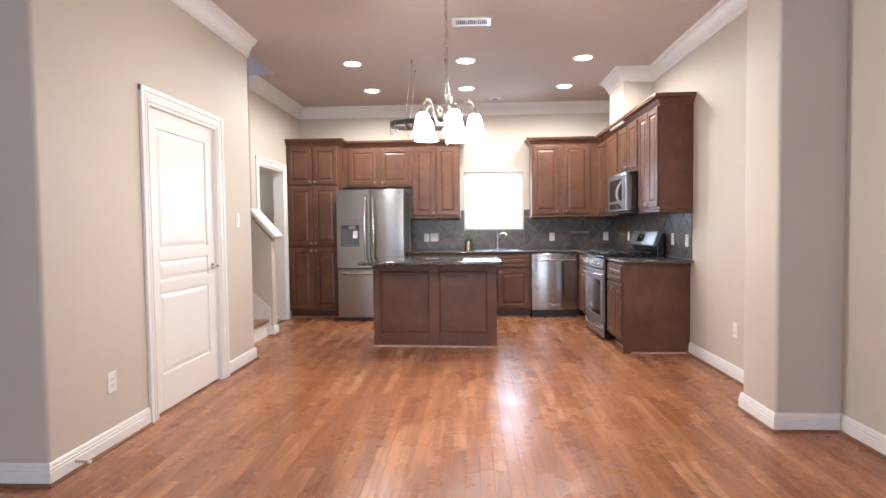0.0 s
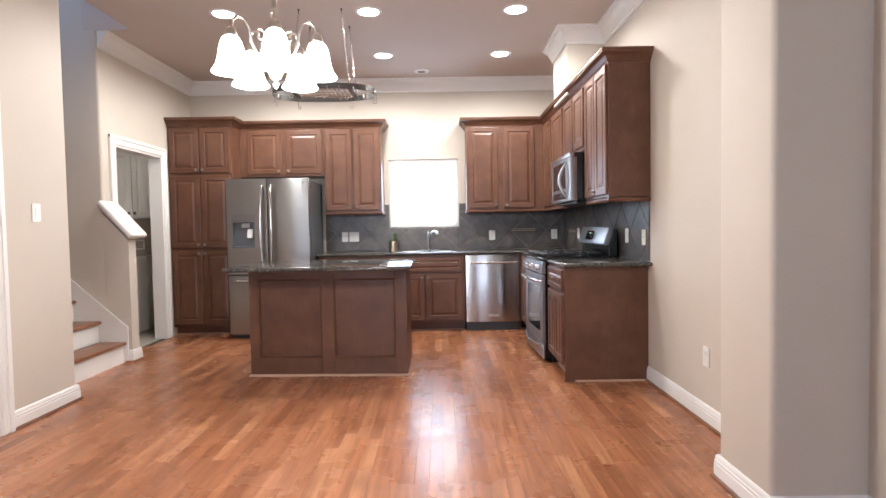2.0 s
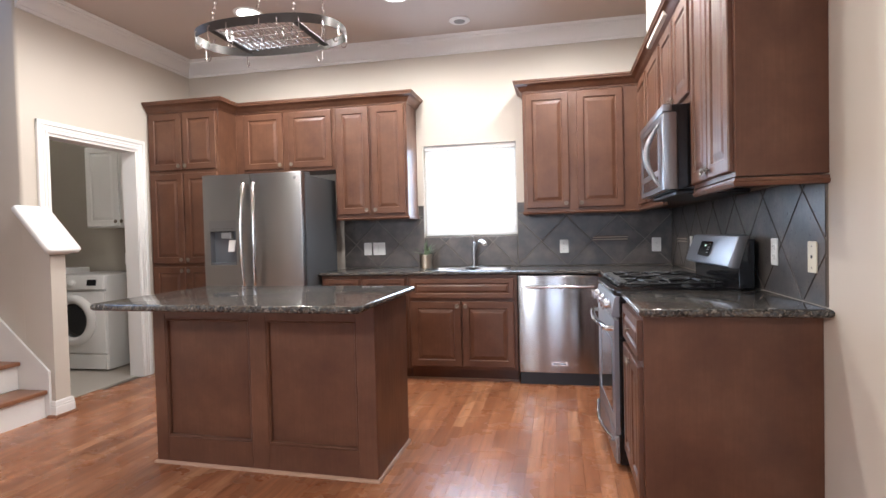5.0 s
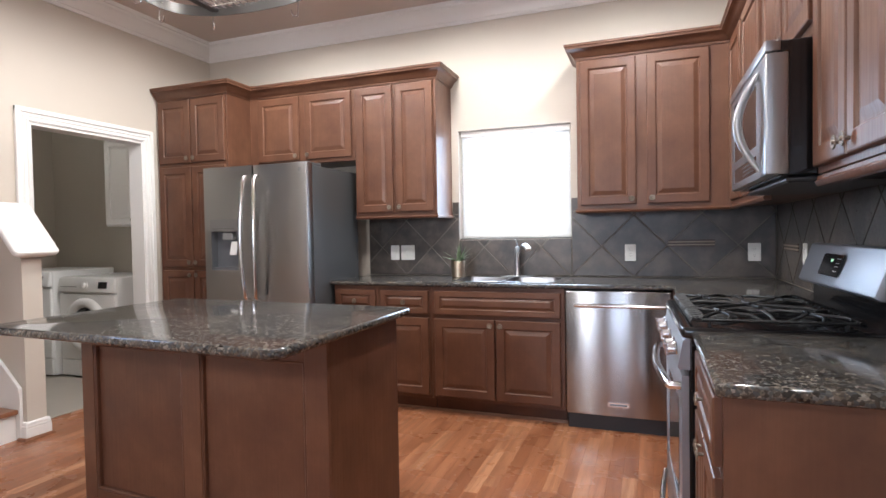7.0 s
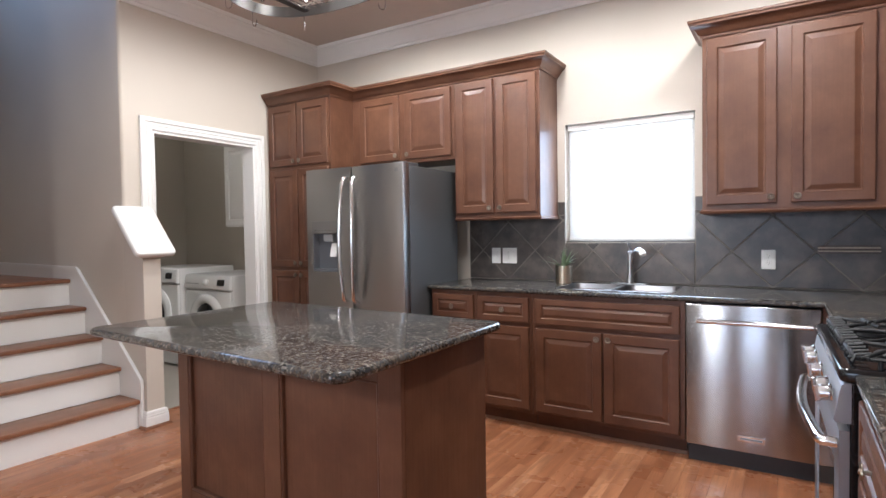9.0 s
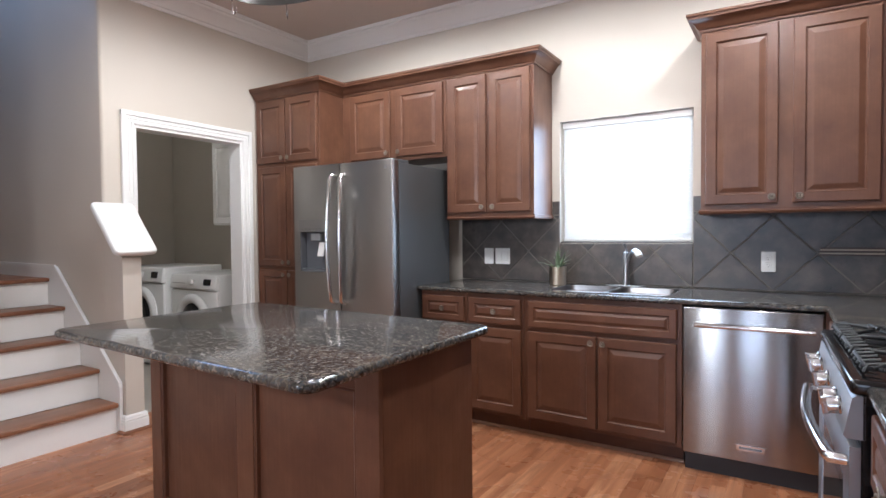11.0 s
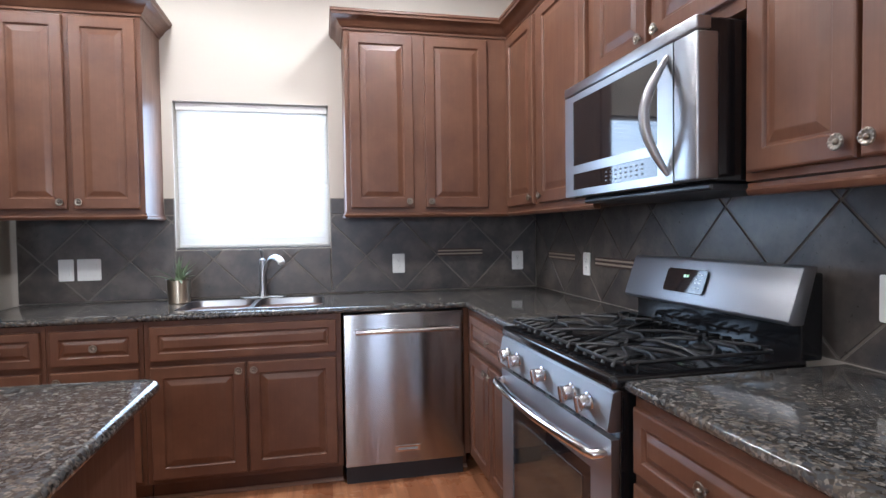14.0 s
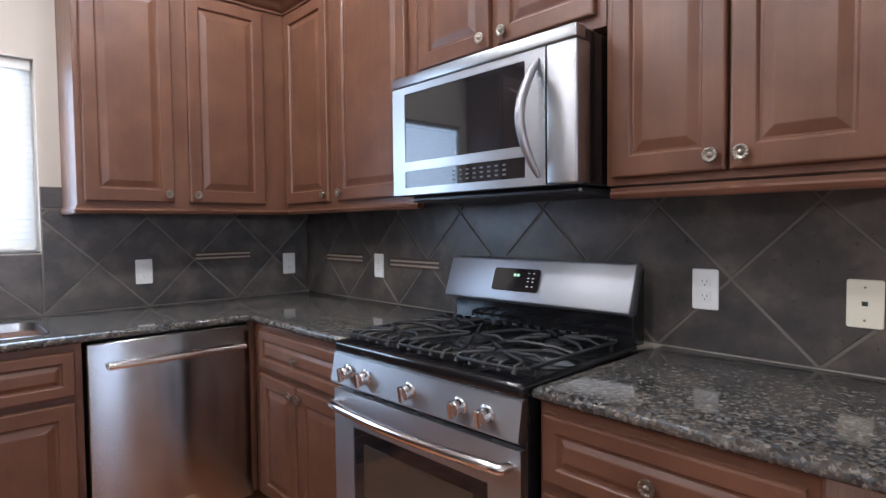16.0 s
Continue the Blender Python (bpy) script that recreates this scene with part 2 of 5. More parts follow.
def floor_oak(name="oak_planks", gloss=0.225, dark=0.0):
    mat = material(name, (0.4, 0.17, 0.07), gloss, Specular_IOR_Level=0.4)
    n = Nodes(mat)
    geo = n.add("ShaderNodeNewGeometry")
    rnd = n.math('FRACT', n.math('ADD', geo.outputs["Random Per Island"], n.add("ShaderNodeObjectInfo").outputs["Random"]))
    off = n.add("ShaderNodeVectorMath", (0, geo.outputs["Position"]),
                (1, n.add("ShaderNodeCombineXYZ", ("X", n.math('MULTIPLY', rnd, 53.0)), ("Y", n.math('MULTIPLY', rnd, 91.0))).outputs[0])).outputs[0]
    base = n.ramp(rnd, (0.0, (0.275, 0.107, 0.047)), (0.25, (0.35, 0.141, 0.063)), (0.55, (0.41, 0.171, 0.079)), (0.8, (0.455, 0.200, 0.095)), (1.0, (0.53, 0.262, 0.132)))
    fig = n.noise(n.scaled(off, (22, 1.5, 1)), 1.0, 5, 0.62)
    ring = n.math('PINGPONG', n.math('MULTIPLY', n.noise(n.scaled(off, (7.0, 0.5, 1)), 1.0, 1, 0.4), 13.0), 1.0)
    pore = n.noise(n.scaled(off, (300, 9, 1)), 1.0, 2, 0.6)
    col = n.mix(n.ramp(fig, (0.42, (0, 0, 0)), (0.66, (0.62,) * 3)), base, (0.225, 0.085, 0.038))
    col = n.mix(n.math('MULTIPLY', n.ramp(ring, (0.35, (0, 0, 0)), (0.95, (1, 1, 1))), 0.45), col, (0.19, 0.068, 0.030))
    col = n.mix(n.ramp(pore, (0.55, (0, 0, 0)), (0.70, (0.46,) * 3)), col, (0.12, 0.040, 0.018))
    col = n.mix(dark, col, (0.10, 0.052, 0.034))
    n.to("Base Color", col)
    wear = n.noise(geo.outputs["Position"], 3.0, 4)
    n.to("Roughness", n.ramp(wear, (0.3, (gloss,) * 3), (0.7, (gloss + 0.10,) * 3)))
    return mat


OAK = floor_oak()
TREAD = floor_oak("oak_treads", 0.32, 0.55)
SHOE = painted("pale_oak_moulding", (0.46, 0.29, 0.20), 0.35, 0.05, 0.12, 90)


def steel(name, color, rough, axis=(1, 1, 1), aniso=0.8):
    """Brushed metal: fine streaks along one axis."""
    mat = material(name, color, rough, 1.0)
    n = Nodes(mat)
    tc = n.add("ShaderNodeTexCoord").outputs["Object"]
    streak = n.noise(n.scaled(tc, axis), 1.0, 2, 0.5)
    smear = n.noise(tc, 3.0, 3)
    n.to("Tangent", n.add("ShaderNodeCombineXYZ", X=0.01, Y=0.01, Z=1.0).outputs[0])
    n.to("Base Color", n.mix(smear, tuple(c * 0.92 for c in color), color))
    n.to("Roughness", n.ramp(smear, (0.3, (rough - 0.02,) * 3), (0.7, (rough + 0.03,) * 3)))
    n.p.inputs["Anisotropic"].default_value = aniso
    return mat


STEEL = steel("brushed_steel", (0.42, 0.425, 0.435), 0.38, (1.5, 1.5, 900), 0.8)
GUARDSTEEL = steel("satin_steel", (0.40, 0.405, 0.425), 0.46, (1.5, 1.5, 900), 0.5)
STEEL_V = steel("brushed_steel_upright", (0.385, 0.38, 0.38), 0.23, (900, 1.5, 1.5), 0.92)
FRIDGESTEEL = steel("fridge_steel", (0.34, 0.332, 0.318), 0.36, (900, 1.5, 1.5), 0.8)
CHROME = material("polished_steel", (0.72, 0.71, 0.70), 0.14, 1.0)
KNOBSTEEL = material("satin_knob_steel", (0.60, 0.60, 0.61), 0.22, 1.0)
NICKEL = material("antique_pewter", (0.26, 0.225, 0.185), 0.36, 1.0)
IRON = material("hammered_dark_steel", (0.10, 0.095, 0.09), 0.38, 0.9)
SIDE = painted("grey_appliance_side", (0.066, 0.068, 0.070), 0.45, 0.1, 0.03, 500)
SLATESTEEL = steel("grey_steel_panel", (0.30, 0.30, 0.30), 0.36, (900, 1.5, 1.5))
BLACK = material("black_enamel", (0.008, 0.008, 0.009), 0.12)
CAST = painted("cast_iron", (0.011, 0.011, 0.012), 0.5, 0.3, 0.1, 600)
PLASTIC = material("dark_plastic", (0.02, 0.02, 0.022), 0.4)
GREYPL = material("grey_plastic", (0.22, 0.22, 0.22), 0.4)
GLASSY = material("dark_glass", (0.012, 0.012, 0.014), 0.04)
WHITEPL = material("white_plastic", (0.80, 0.79, 0.76), 0.35)
RECESS = material("dark_grey_plastic", (0.11, 0.115, 0.125), 0.35)
KEYGREY = material("pale_key_print", (0.09, 0.09, 0.10), 0.5)
IVORY = material("ivory_plastic", (0.74, 0.69, 0.55), 0.35)
ENAMEL = painted("white_appliance_enamel", (0.78, 0.78, 0.77), 0.25, 0.02, 0.01, 80)
GROUT = painted("grout", (0.185, 0.162, 0.140), 0.85, 0.4, 0.08, 300)
DOORGLASS = material("washer_window", (0.02, 0.02, 0.022), 0.08)
INK = material("dark_ink", (0.03, 0.03, 0.03), 0.5)
BRASSPOT = steel("champagne_metal", (0.55, 0.47, 0.36), 0.33, (200, 200, 3))
SOIL = painted("potting_soil", (0.03, 0.02, 0.014), 0.95, 0.8, 0.2, 200)


def leafy():
    mat = material("succulent_leaf", (0.06, 0.12, 0.04), 0.5)
    n = Nodes(mat)
    pos = n.add("ShaderNodeNewGeometry")
    n.to("Base Color", n.mix(pos.outputs["Random Per Island"], (0.06, 0.11, 0.06), (0.17, 0.22, 0.13)))
    return mat


LEAF = leafy()


def slate():
    mat = material("slate_tile", (0.06, 0.055, 0.05), 0.42)
    n = Nodes(mat)
    pos = n.add("ShaderNodeNewGeometry").outputs["Position"]
    rnd = n.add("ShaderNodeObjectInfo").outputs["Random"]
    off = n.add("ShaderNodeVectorMath", (0, pos), (1, n.add("ShaderNodeCombineXYZ", ("X", n.math('MULTIPLY', rnd, 19.0)), ("Z", n.math('MULTIPLY', rnd, 7.0))).outputs[0])).outputs[0]
    cloud = n.noise(off, 7.0, 5, 0.62)
    fine = n.noise(off, 60.0, 4, 0.7)
    col = n.ramp(cloud, (0.34, (0.034, 0.031, 0.031)), (0.5, (0.070, 0.060, 0.053)), (0.56, (0.098, 0.082, 0.070)), (0.72, (0.15, 0.122, 0.100)))
    col = n.mix(0.25, col, n.ramp(rnd, (0.0, (0.04, 0.038, 0.041)), (1.0, (0.125, 0.100, 0.080))))
    n.to("Base Color", col)
    n.to("Roughness", n.ramp(fine, (0.3, (0.26,) * 3), (0.7, (0.40,) * 3)))
    n.bump(n.math('ADD', cloud, n.math('MULTIPLY', fine, 0.3)), 0.35, 0.004)
    return mat


SLATE = slate()
STRIP_DARK = painted("bronze_tile_strip", (0.07, 0.04, 0.03), 0.35, 0.1, 0.1, 120)
STRIP_LIGHT = painted("cream_tile_strip", (0.46, 0.38, 0.29), 0.4, 0.1, 0.08, 120)


def glowing(name, color, strength, base=(0.8, 0.8, 0.8), sampling='NONE'):
    mat = material(name, base, 0.4)
    p = mat.node_tree.nodes["Principled BSDF"]
    p.inputs["Emission Color"].default_value = (*color, 1)
    p.inputs["Emission Strength"].default_value = strength
    mat.cycles.emission_sampling = sampling
    return mat


BULB = glowing("lamp_glow", (1.0, 0.93, 0.85), 7)
SHADE = glowing("frosted_glass_lit", (1.0, 0.90, 0.80), 7.0)
OUTSIDE = glowing("bright_daylight", (0.90, 0.95, 1.0), 3.4)
CLOCK = glowing("green_digits", (0.2, 1.0, 0.3), 0.35)
BLIND = material("white_blind_fabric", (0.85, 0.85, 0.84), 0.7, Transmission_Weight=0.0)
bn = BLIND.node_tree
tl = bn.nodes.new("ShaderNodeBsdfTranslucent")
tl.inputs[0].default_value = (0.9, 0.9, 0.9, 1)
mx = bn.nodes.new("ShaderNodeMixShader")
mx.inputs[0].default_value = 0.7
bn.links.new(bn.nodes["Principled BSDF"].outputs[0], mx.inputs[1])
bn.links.new(tl.outputs[0], mx.inputs[2])
bn.links.new(mx.outputs[0], bn.nodes["Material Output"].inputs[0])
PANE = material("window_glass", (1, 1, 1), 0.0, Transmission_Weight=1.0, IOR=1.45)
TILEFLOOR = painted("laundry_vinyl", (0.42, 0.38, 0.33), 0.4, 0.1, 0.08, 90)

# ---- the large structure ----
def boxes(*dims):
    b = bmesh.new()
    for d in dims:
        box(*d, bm=b)
    return b


def structure(name, bm, mat, label, category, smooth=None):
    return solid(name, bm, mat, label, category, "structure", smooth=smooth)


def upright(poly, z0, z1):
    """A plan outline raised to a wall; a corner given as (x, y, r) is rounded."""
    pts, n = [], len(poly)
    for i, p in enumerate(poly):
        if len(p) == 2:
            pts.append(p)
            continue
        q, a, c = Vector(p[:2]), Vector(poly[i - 1][:2]), Vector(poly[(i + 1) % n][:2])
        u, w = (a - q).normalized() * p[2], (c - q).normalized() * p[2]
        for k in range(7):
            t = math.pi / 2 * k / 6
            pts.append(tuple(q + u * (1 - math.sin(t)) + w * (1 - math.cos(t))))
    b = bmesh.new()
    rings = [[b.verts.new((*p, z)) for p in pts] for z in (z0, z1)]
    n = len(pts)
    for i in range(n):
        b.faces.new((rings[0][i], rings[0][(i + 1) % n], rings[1][(i + 1) % n], rings[1][i]))
    b.faces.new(rings[0][::-1])
    b.faces.new(rings[1])
    return b


WIN = (0.895, 1.745, 1.165, 2.0)
structure("wall_north", boxes((-1.62, WIN[0], BY, 8.15, 0, 3.0), (WIN[1], 3.21, BY, 8.15, 0, 3.0),
          (WIN[0], WIN[1], BY, 8.15, 0, WIN[2]), (WIN[0], WIN[1], BY, 8.15, WIN[3], 3.0)), WALL, "beige painted kitchen wall with a window", "wall")
structure("wall_east", boxes((WX, 3.21, 3.5, 8.15, 0, 3.0)), WALL, "beige painted kitchen side wall", "wall")
structure("wall_chase", box(2.69, WX - 0.002, 6.3, 6.88, 2.36, 2.999, 0.008, 2), WALL, "beige boxed duct chase above the wall cabinets", "wall", 40)
structure("wall_column", box(2.765, 3.2, 3.26, 3.66, -0.01, 3.01, 0.022, 4), WALL, "beige wall pier with rounded corners", "wall", 40)
structure("wall_east_living", boxes((3.14, 3.29, -4.15, 3.3, 0, 3.0)), WALL, "beige painted living room wall", "wall")
DY0, DY1, DTOP = 3.405, 4.365, 2.047
structure("wall_closet", merge(upright([(-1.2, 2.48), (LX, 2.48, 0.022), (LX, DY0), (-1.2, DY0)], 0, 3.0), boxes((-1.2, LX, DY0, DY1, DTOP, 3.0)),
          upright([(-1.2, DY1), (LX, DY1), (LX, 5.05, 0.022), (-1.2, 5.05)], 0, 3.0)), WALL, "beige painted wall with a closet door", "wall", 40)
structure("wall_living_return", boxes((-3.75, -1.12, 2.482, 2.6, 0, 3.0)), WALL, "beige painted wall facing the living room", "wall")
structure("wall_stairs_near", boxes((-3.75, -1.2, 4.93, 5.05, 0, 5.5), (-1.32, -1.2, 5.05, 6.17, 3.2, 5.5)), WALL, "beige painted stairwell wall", "wall")
structure("wall_stairs_far", boxes((-3.6, -1.62, 6.1715, 6.29, 0, 5.5), (-1.62, -1.2, 6.17, 6.29, 3.2, 5.5)), WALL, "beige painted stairwell wall", "wall")
# the high opening is made up, to go with the stairwell's fill lamp
structure("wall_stairs_back", boxes((-3.75, -3.6, 4.9, 5.2, 0, 5.5), (-3.75, -3.6, 6.0, 8.15, 0, 5.5), (-3.75, -3.6, 5.2, 6.0, 0, 3.8), (-3.75, -3.6, 5.2, 6.0, 4.8, 5.5)), WALL, "beige painted stairwell wall with an added, unseen high opening", "wall")
LY0, LY1, LTOP = 6.380, 7.248, 1.985
structure("wall_laundry", merge(upright([(-1.62, 6.171), (SX, 6.171, 0.022), (SX, LY0), (-1.62, LY0)], 0, 3.0), boxes((-1.62, SX, LY1, 8.0, 0, 3.0), (-1.62, SX, LY0, LY1, LTOP, 3.0))), WALL,
          "beige painted wall with the laundry doorway", "wall", 40)
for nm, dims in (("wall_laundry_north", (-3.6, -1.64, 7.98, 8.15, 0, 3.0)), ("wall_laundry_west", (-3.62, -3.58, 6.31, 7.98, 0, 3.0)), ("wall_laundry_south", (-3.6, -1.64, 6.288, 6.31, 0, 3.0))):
    structure(nm, boxes(dims), LAUNDRY, "laundry wall in a darker beige than the kitchen walls", "wall")
structure("wall_south", boxes((-3.75, -1.65, -4.15, -4, 0, 3.0), (-0.15, 0.95, -4.15, -4, 0, 3.0), (2.45, 3.29, -4.15, -4, 0, 3.0),
          (-1.65, -0.15, -4.15, -4, 0, 0.6), (0.95, 2.45, -4.15, -4, 0, 0.6), (-1.65, -0.15, -4.15, -4, 2.5, 3.0), (0.95, 2.45, -4.15, -4, 2.5, 3.0)), WALL,
          "beige painted living room wall with two windows", "wall")
structure("wall_west_living", boxes((-3.75, -3.6, -4.15, 2.5, 0, 3.0)), WALL, "beige painted living room wall", "wall")
structure("ceiling", boxes((-3.75, 3.29, -4.15, 5.05, CEIL, 3.2), (-1.2, 3.29, 5.05, 6.17, CEIL, 3.2), (-1.62, 3.29, 6.17, 8.15, CEIL, 3.2), (-3.75, -1.62, 6.295, 8.15, CEIL, 3.2)), CEILING, "taupe painted ceiling", "ceiling")
structure("ceiling_stairwell", boxes((-3.75, -1.2, 4.93, 6.29, 5.5, 5.6)), CEILING, "taupe stairwell ceiling", "ceiling")
structure("subfloor", boxes((-3.75, 3.29, -4.15, 8.15, -0.2, -0.008)), material("dark_joint", (0.03, 0.015, 0.008), 0.8), "dark joints between the floor boards", "floor")
structure("floor_laundry", boxes((-3.6, -1.56, 6.29, 7.98, -0.008, 0.006)), TILEFLOOR, "pale vinyl laundry floor", "floor")

CROWN = [(x_, z_ * 1.17) for x_, z_ in [(0, -0.13), (0.012, -0.13), (0.014, -0.112), (0.022, -0.108), (0.030, -0.085), (0.052, -0.050), (0.074, -0.036), (0.078, -0.024), (0.092, -0.020), (0.10, -0.006), (0.10, 0), (0, 0)]]
BASE = [(0, 0), (0.016, 0), (0.016, 0.068), (0.013, 0.072), (0.0145, 0.076), (0.0145, 0.084), (0.011, 0.088), (0.0115, 0.098), (0.008, 0.108), (0.003, 0.112), (0, 0.112)]
structure("crown_moulding", sweep([(x, y, CEIL) for x, y in ((SX, 6.18), (SX, BY), (WX, BY), (WX, 6.88), (2.69, 6.88), (2.69, 6.3), (WX, 6.3), (WX, 3.66), (2.765, 3.66), (2.765, 3.26), (3.14, 3.26),
          (3.14, -4), (-3.6, -4), (-3.6, 2.48), (LX, 2.48), (LX, 5.045))], CROWN), TRIM, "white crown moulding under the ceiling", "moulding", 35)


def baseboard(*xy):
    structure("baseboard", sweep([(x, y, 0.0) for x, y in xy], BASE), TRIM, "white moulded baseboard along the wall", "baseboard", 35)
    structure("shoe_moulding", sweep([(x, y, 0.0) for x, y in xy], [(0.0165, 0), (0.030, 0), (0.0285, 0.008), (0.024, 0.014), (0.0165, 0.017)]), TREAD, "red-brown wooden shoe moulding at the foot of the baseboard", "moulding", 35)


baseboard((WX, 5.262), (WX, 3.66), (2.765, 3.66), (2.765, 3.26), (3.14, 3.26), (3.14, -4), (-3.6, -4), (-3.6, 2.48), (LX, 2.48), (LX, DY0 - 0.092))
baseboard((LX, DY1 + 0.092), (LX, 5.05), (-1.19, 5.05))
baseboard((-1.335, 6.168), (-1.285, 6.168), (-1.285, 6.292), (SX + 0.001, 6.292))


def casing(name, x, y0, y1, top, label):
    """A doorway's trim on a wall facing +x: two legs and a head, each with a stepped face, and the jamb lining."""
    root = thing(name, label, "door frame", kind="structure")

    def strip(nm, a0, a1, b0, b1, up):
        b = bmesh.new()
        for lo, hi, t in ((0.0, 0.0885, 0.014), (0.058, 0.09, 0.023), (0.006, 0.02, 0.019), (0.034, 0.044, 0.017)):
            if up == 'l':
                box(x + 0.0005, x + t, a1 - hi, a1 - lo, b0, b1 + hi - 0.001, 0.003, 1, bm=b)
            elif up == 'r':
                box(x + 0.0005, x + t, a0 + lo, a0 + hi, b0, b1 + hi - 0.001, 0.003, 1, bm=b)
            else:
                box(x + 0.0005, x + t - 0.0004, a0 - hi, a1 + hi, b0 + lo, b0 + hi, 0.003, 1, bm=b)
        part(nm, b, TRIM, root)
    strip("casing_leg", y0 - 0.09, y0, 0, top, 'l')
    strip("casing_leg", y1, y1 + 0.09, 0, top, 'r')
    strip("casing_head", y0, y1, top, top + 0.09, 'h')
    part("jamb", boxes((x - 0.13, x + 0.006, y0 - 0.001, y0 + 0.016, 0, top), (x - 0.13, x + 0.006, y1 - 0.016, y1 + 0.001, 0, top), (x - 0.13, x + 0.006, y0 + 0.016, y1 - 0.016, top - 0.016, top + 0.001)), TRIM, root)
    return root


casing("door_frame_1", LX, DY0, DY1, DTOP, "white moulded closet door casing")
casing("door_frame_2", SX, LY0, LY1, LTOP, "white moulded casing of the open laundry doorway")

# ---- cabinets ----
RIGHT = -90      # turn of things whose front faces -x
FACE = WX - 0.303


def knob_mesh():
    b = lathe([(0.005, 0), (0.005, 0.012), (0.008, 0.015)], 10)
    n = 60
    disc = bmesh.new()
    rings = []
    for k, (r, h) in enumerate(((0.006, 0.0135), (0.0165, 0.0140), (0.0180, 0.0155), (0.0172, 0.0182), (0.0140, 0.0190), (0.0095, 0.0165), (0.0065, 0.0163), (0.0062, 0.0190), (0.0040, 0.0215), (0.0012, 0.0222))):
        ring = []
        for i in range(n):
            a = 2 * math.pi * i / n
            petal = math.cos(12 * a)
            rr = r + (0.0004 * petal if 1 <= k <= 3 else 0)
            ring.append(disc.verts.new((rr * math.cos(a), rr * math.sin(a), h + (0.0007 * petal if k in (3, 4) else 0))))
        rings.append(ring)
    for p, q in zip(rings, rings[1:]):
        for i in range(n):
            disc.faces.new((p[i], p[(i + 1) % n], q[(i + 1) % n], q[i]))
    disc.faces.new(rings[0][::-1])
    disc.faces.new(rings[-1])
    return mesh("knob", moved(merge(b, disc), Matrix.Rotation(radians(90), 4, 'X')), NICKEL, 40)


KNOB = knob_mesh()


def front(parent, name, x0, x1, z0, z1, knob=None, frame_w=0.052, mat=None, n_in=1.0):
    """A door or drawer front over the body's face; knob: its place from the front's lower left corner."""
    w, h = x1 - x0, z1 - z0
    d = part(name, raised(w, h, 0.02, frame_w, n_in), mat or WOOD, parent, m=pose((x0 + x1) / 2, -0.0005, z0))
    if knob:
        link("knob", KNOB, d, pose(knob[0] - w / 2, -0.02, knob[1]), "flower-shaped antique pewter knob")
    return d


def cabinet(name, label, m, w, d, h, toe=0.0, mat=None, group=""):
    root = thing(name, label, "cabinet", m, group)
    if toe:
        part("body", box(0, w, 0, d, toe, h, 0.0015), mat or WOOD, root)
        part("toe_kick", box(0.002, w - 0.002, 0.075, d, 0, toe), mat or WOOD, root)
        part("shoe_moulding", sweep([(0, 0.075, 0), (w, 0.075, 0)], [(0, 0), (0.014, 0), (0.013, 0.007), (0.007, 0.013), (0, 0.015)]), SHOE, root, "pale oak shoe moulding")
    else:
        part("body", box(0, w, 0, d, 0, h, 0.0015), mat or WOOD, root)
    return root


UB, UT = 1.362, 2.36            # wall cabinets: foot and top


def pair(root, w, z0, z1, e=0.02, knobs='low', mid=0.012):
    """Two doors side by side."""
    dw = (w - 2 * e - mid) / 2
    kz = 0.035 if knobs == 'low' else (z1 - z0 - 0.035)
    front(root, "door", e, e + dw, z0, z1, (dw - 0.028, kz))
    front(root, "door", w - e - dw, w - e, z0, z1, (0.028, kz))


# tall pantry cabinet, cabinet over the fridge, wall cabinets
c = cabinet("pantry_cabinet", "tall dark-stained maple pantry cabinet with six raised-panel doors", pose(SX + 0.003, 7.40, 0), 0.707, 0.598, UT, 0.1)
pair(c, 0.707, 1.815, 2.315)
pair(c, 0.707, 0.985, 1.785)
pair(c, 0.707, 0.125, 0.955, knobs='high')
c = cabinet("wall_cabinet", "short dark-stained maple cabinet over the fridge", pose(-0.79, 7.67, 1.785), 0.966, 0.329, UT - 1.785)
front(c, "door", 0.085, 0.475, 0.03, 2.315 - 1.785, (0.362, 0.035))
front(c, "door", 0.53, 0.942, 0.03, 2.315 - 1.785, (0.028, 0.035))
c = cabinet("wall_cabinet", "dark-stained maple wall cabinet with two raised-panel doors beside the window", pose(0.178, 7.67, UB), 0.66, 0.329, UT - UB)
pair(c, 0.66, 0.02, 2.315 - UB, 0.022, mid=0.026)
c = cabinet("wall_cabinet", "dark-stained maple wall cabinet between window and corner", pose(1.828, 7.67, UB), WX - 1.83, 0.329, UT - UB)
front(c, "door", 0.024, 0.368, 0.02, 2.315 - UB, (0.316, 0.035))
front(c, "door", 0.432, 0.791, 0.02, 2.315 - UB, (0.030, 0.035))
c = cabinet("wall_cabinet", "dark-stained maple wall cabinet by the corner", pose(FACE, 7.669, UB, 0, 0, RIGHT), 1.035, WX - FACE - 0.001, UT - UB)
front(c, "door", 0.026, 0.424, 0.02, 2.315 - UB, (0.370, 0.035))
front(c, "door", 0.499, 0.985, 0.02, 2.315 - UB, (0.028, 0.035))
c = cabinet("wall_cabinet", "short dark-stained maple cabinet over the microwave", pose(FACE, 6.632, 1.80, 0, 0, RIGHT), 0.785, WX - FACE - 0.001, UT - 1.80)
pair(c, 0.785, 0.035, 2.315 - 1.80, 0.028, mid=0.036)
c = cabinet("wall_cabinet", "dark-stained maple wall cabinet at the end of the run", pose(FACE, 5.845, UB + 0.006, 0, 0, RIGHT), 0.635, WX - FACE - 0.001, UT - UB - 0.006)
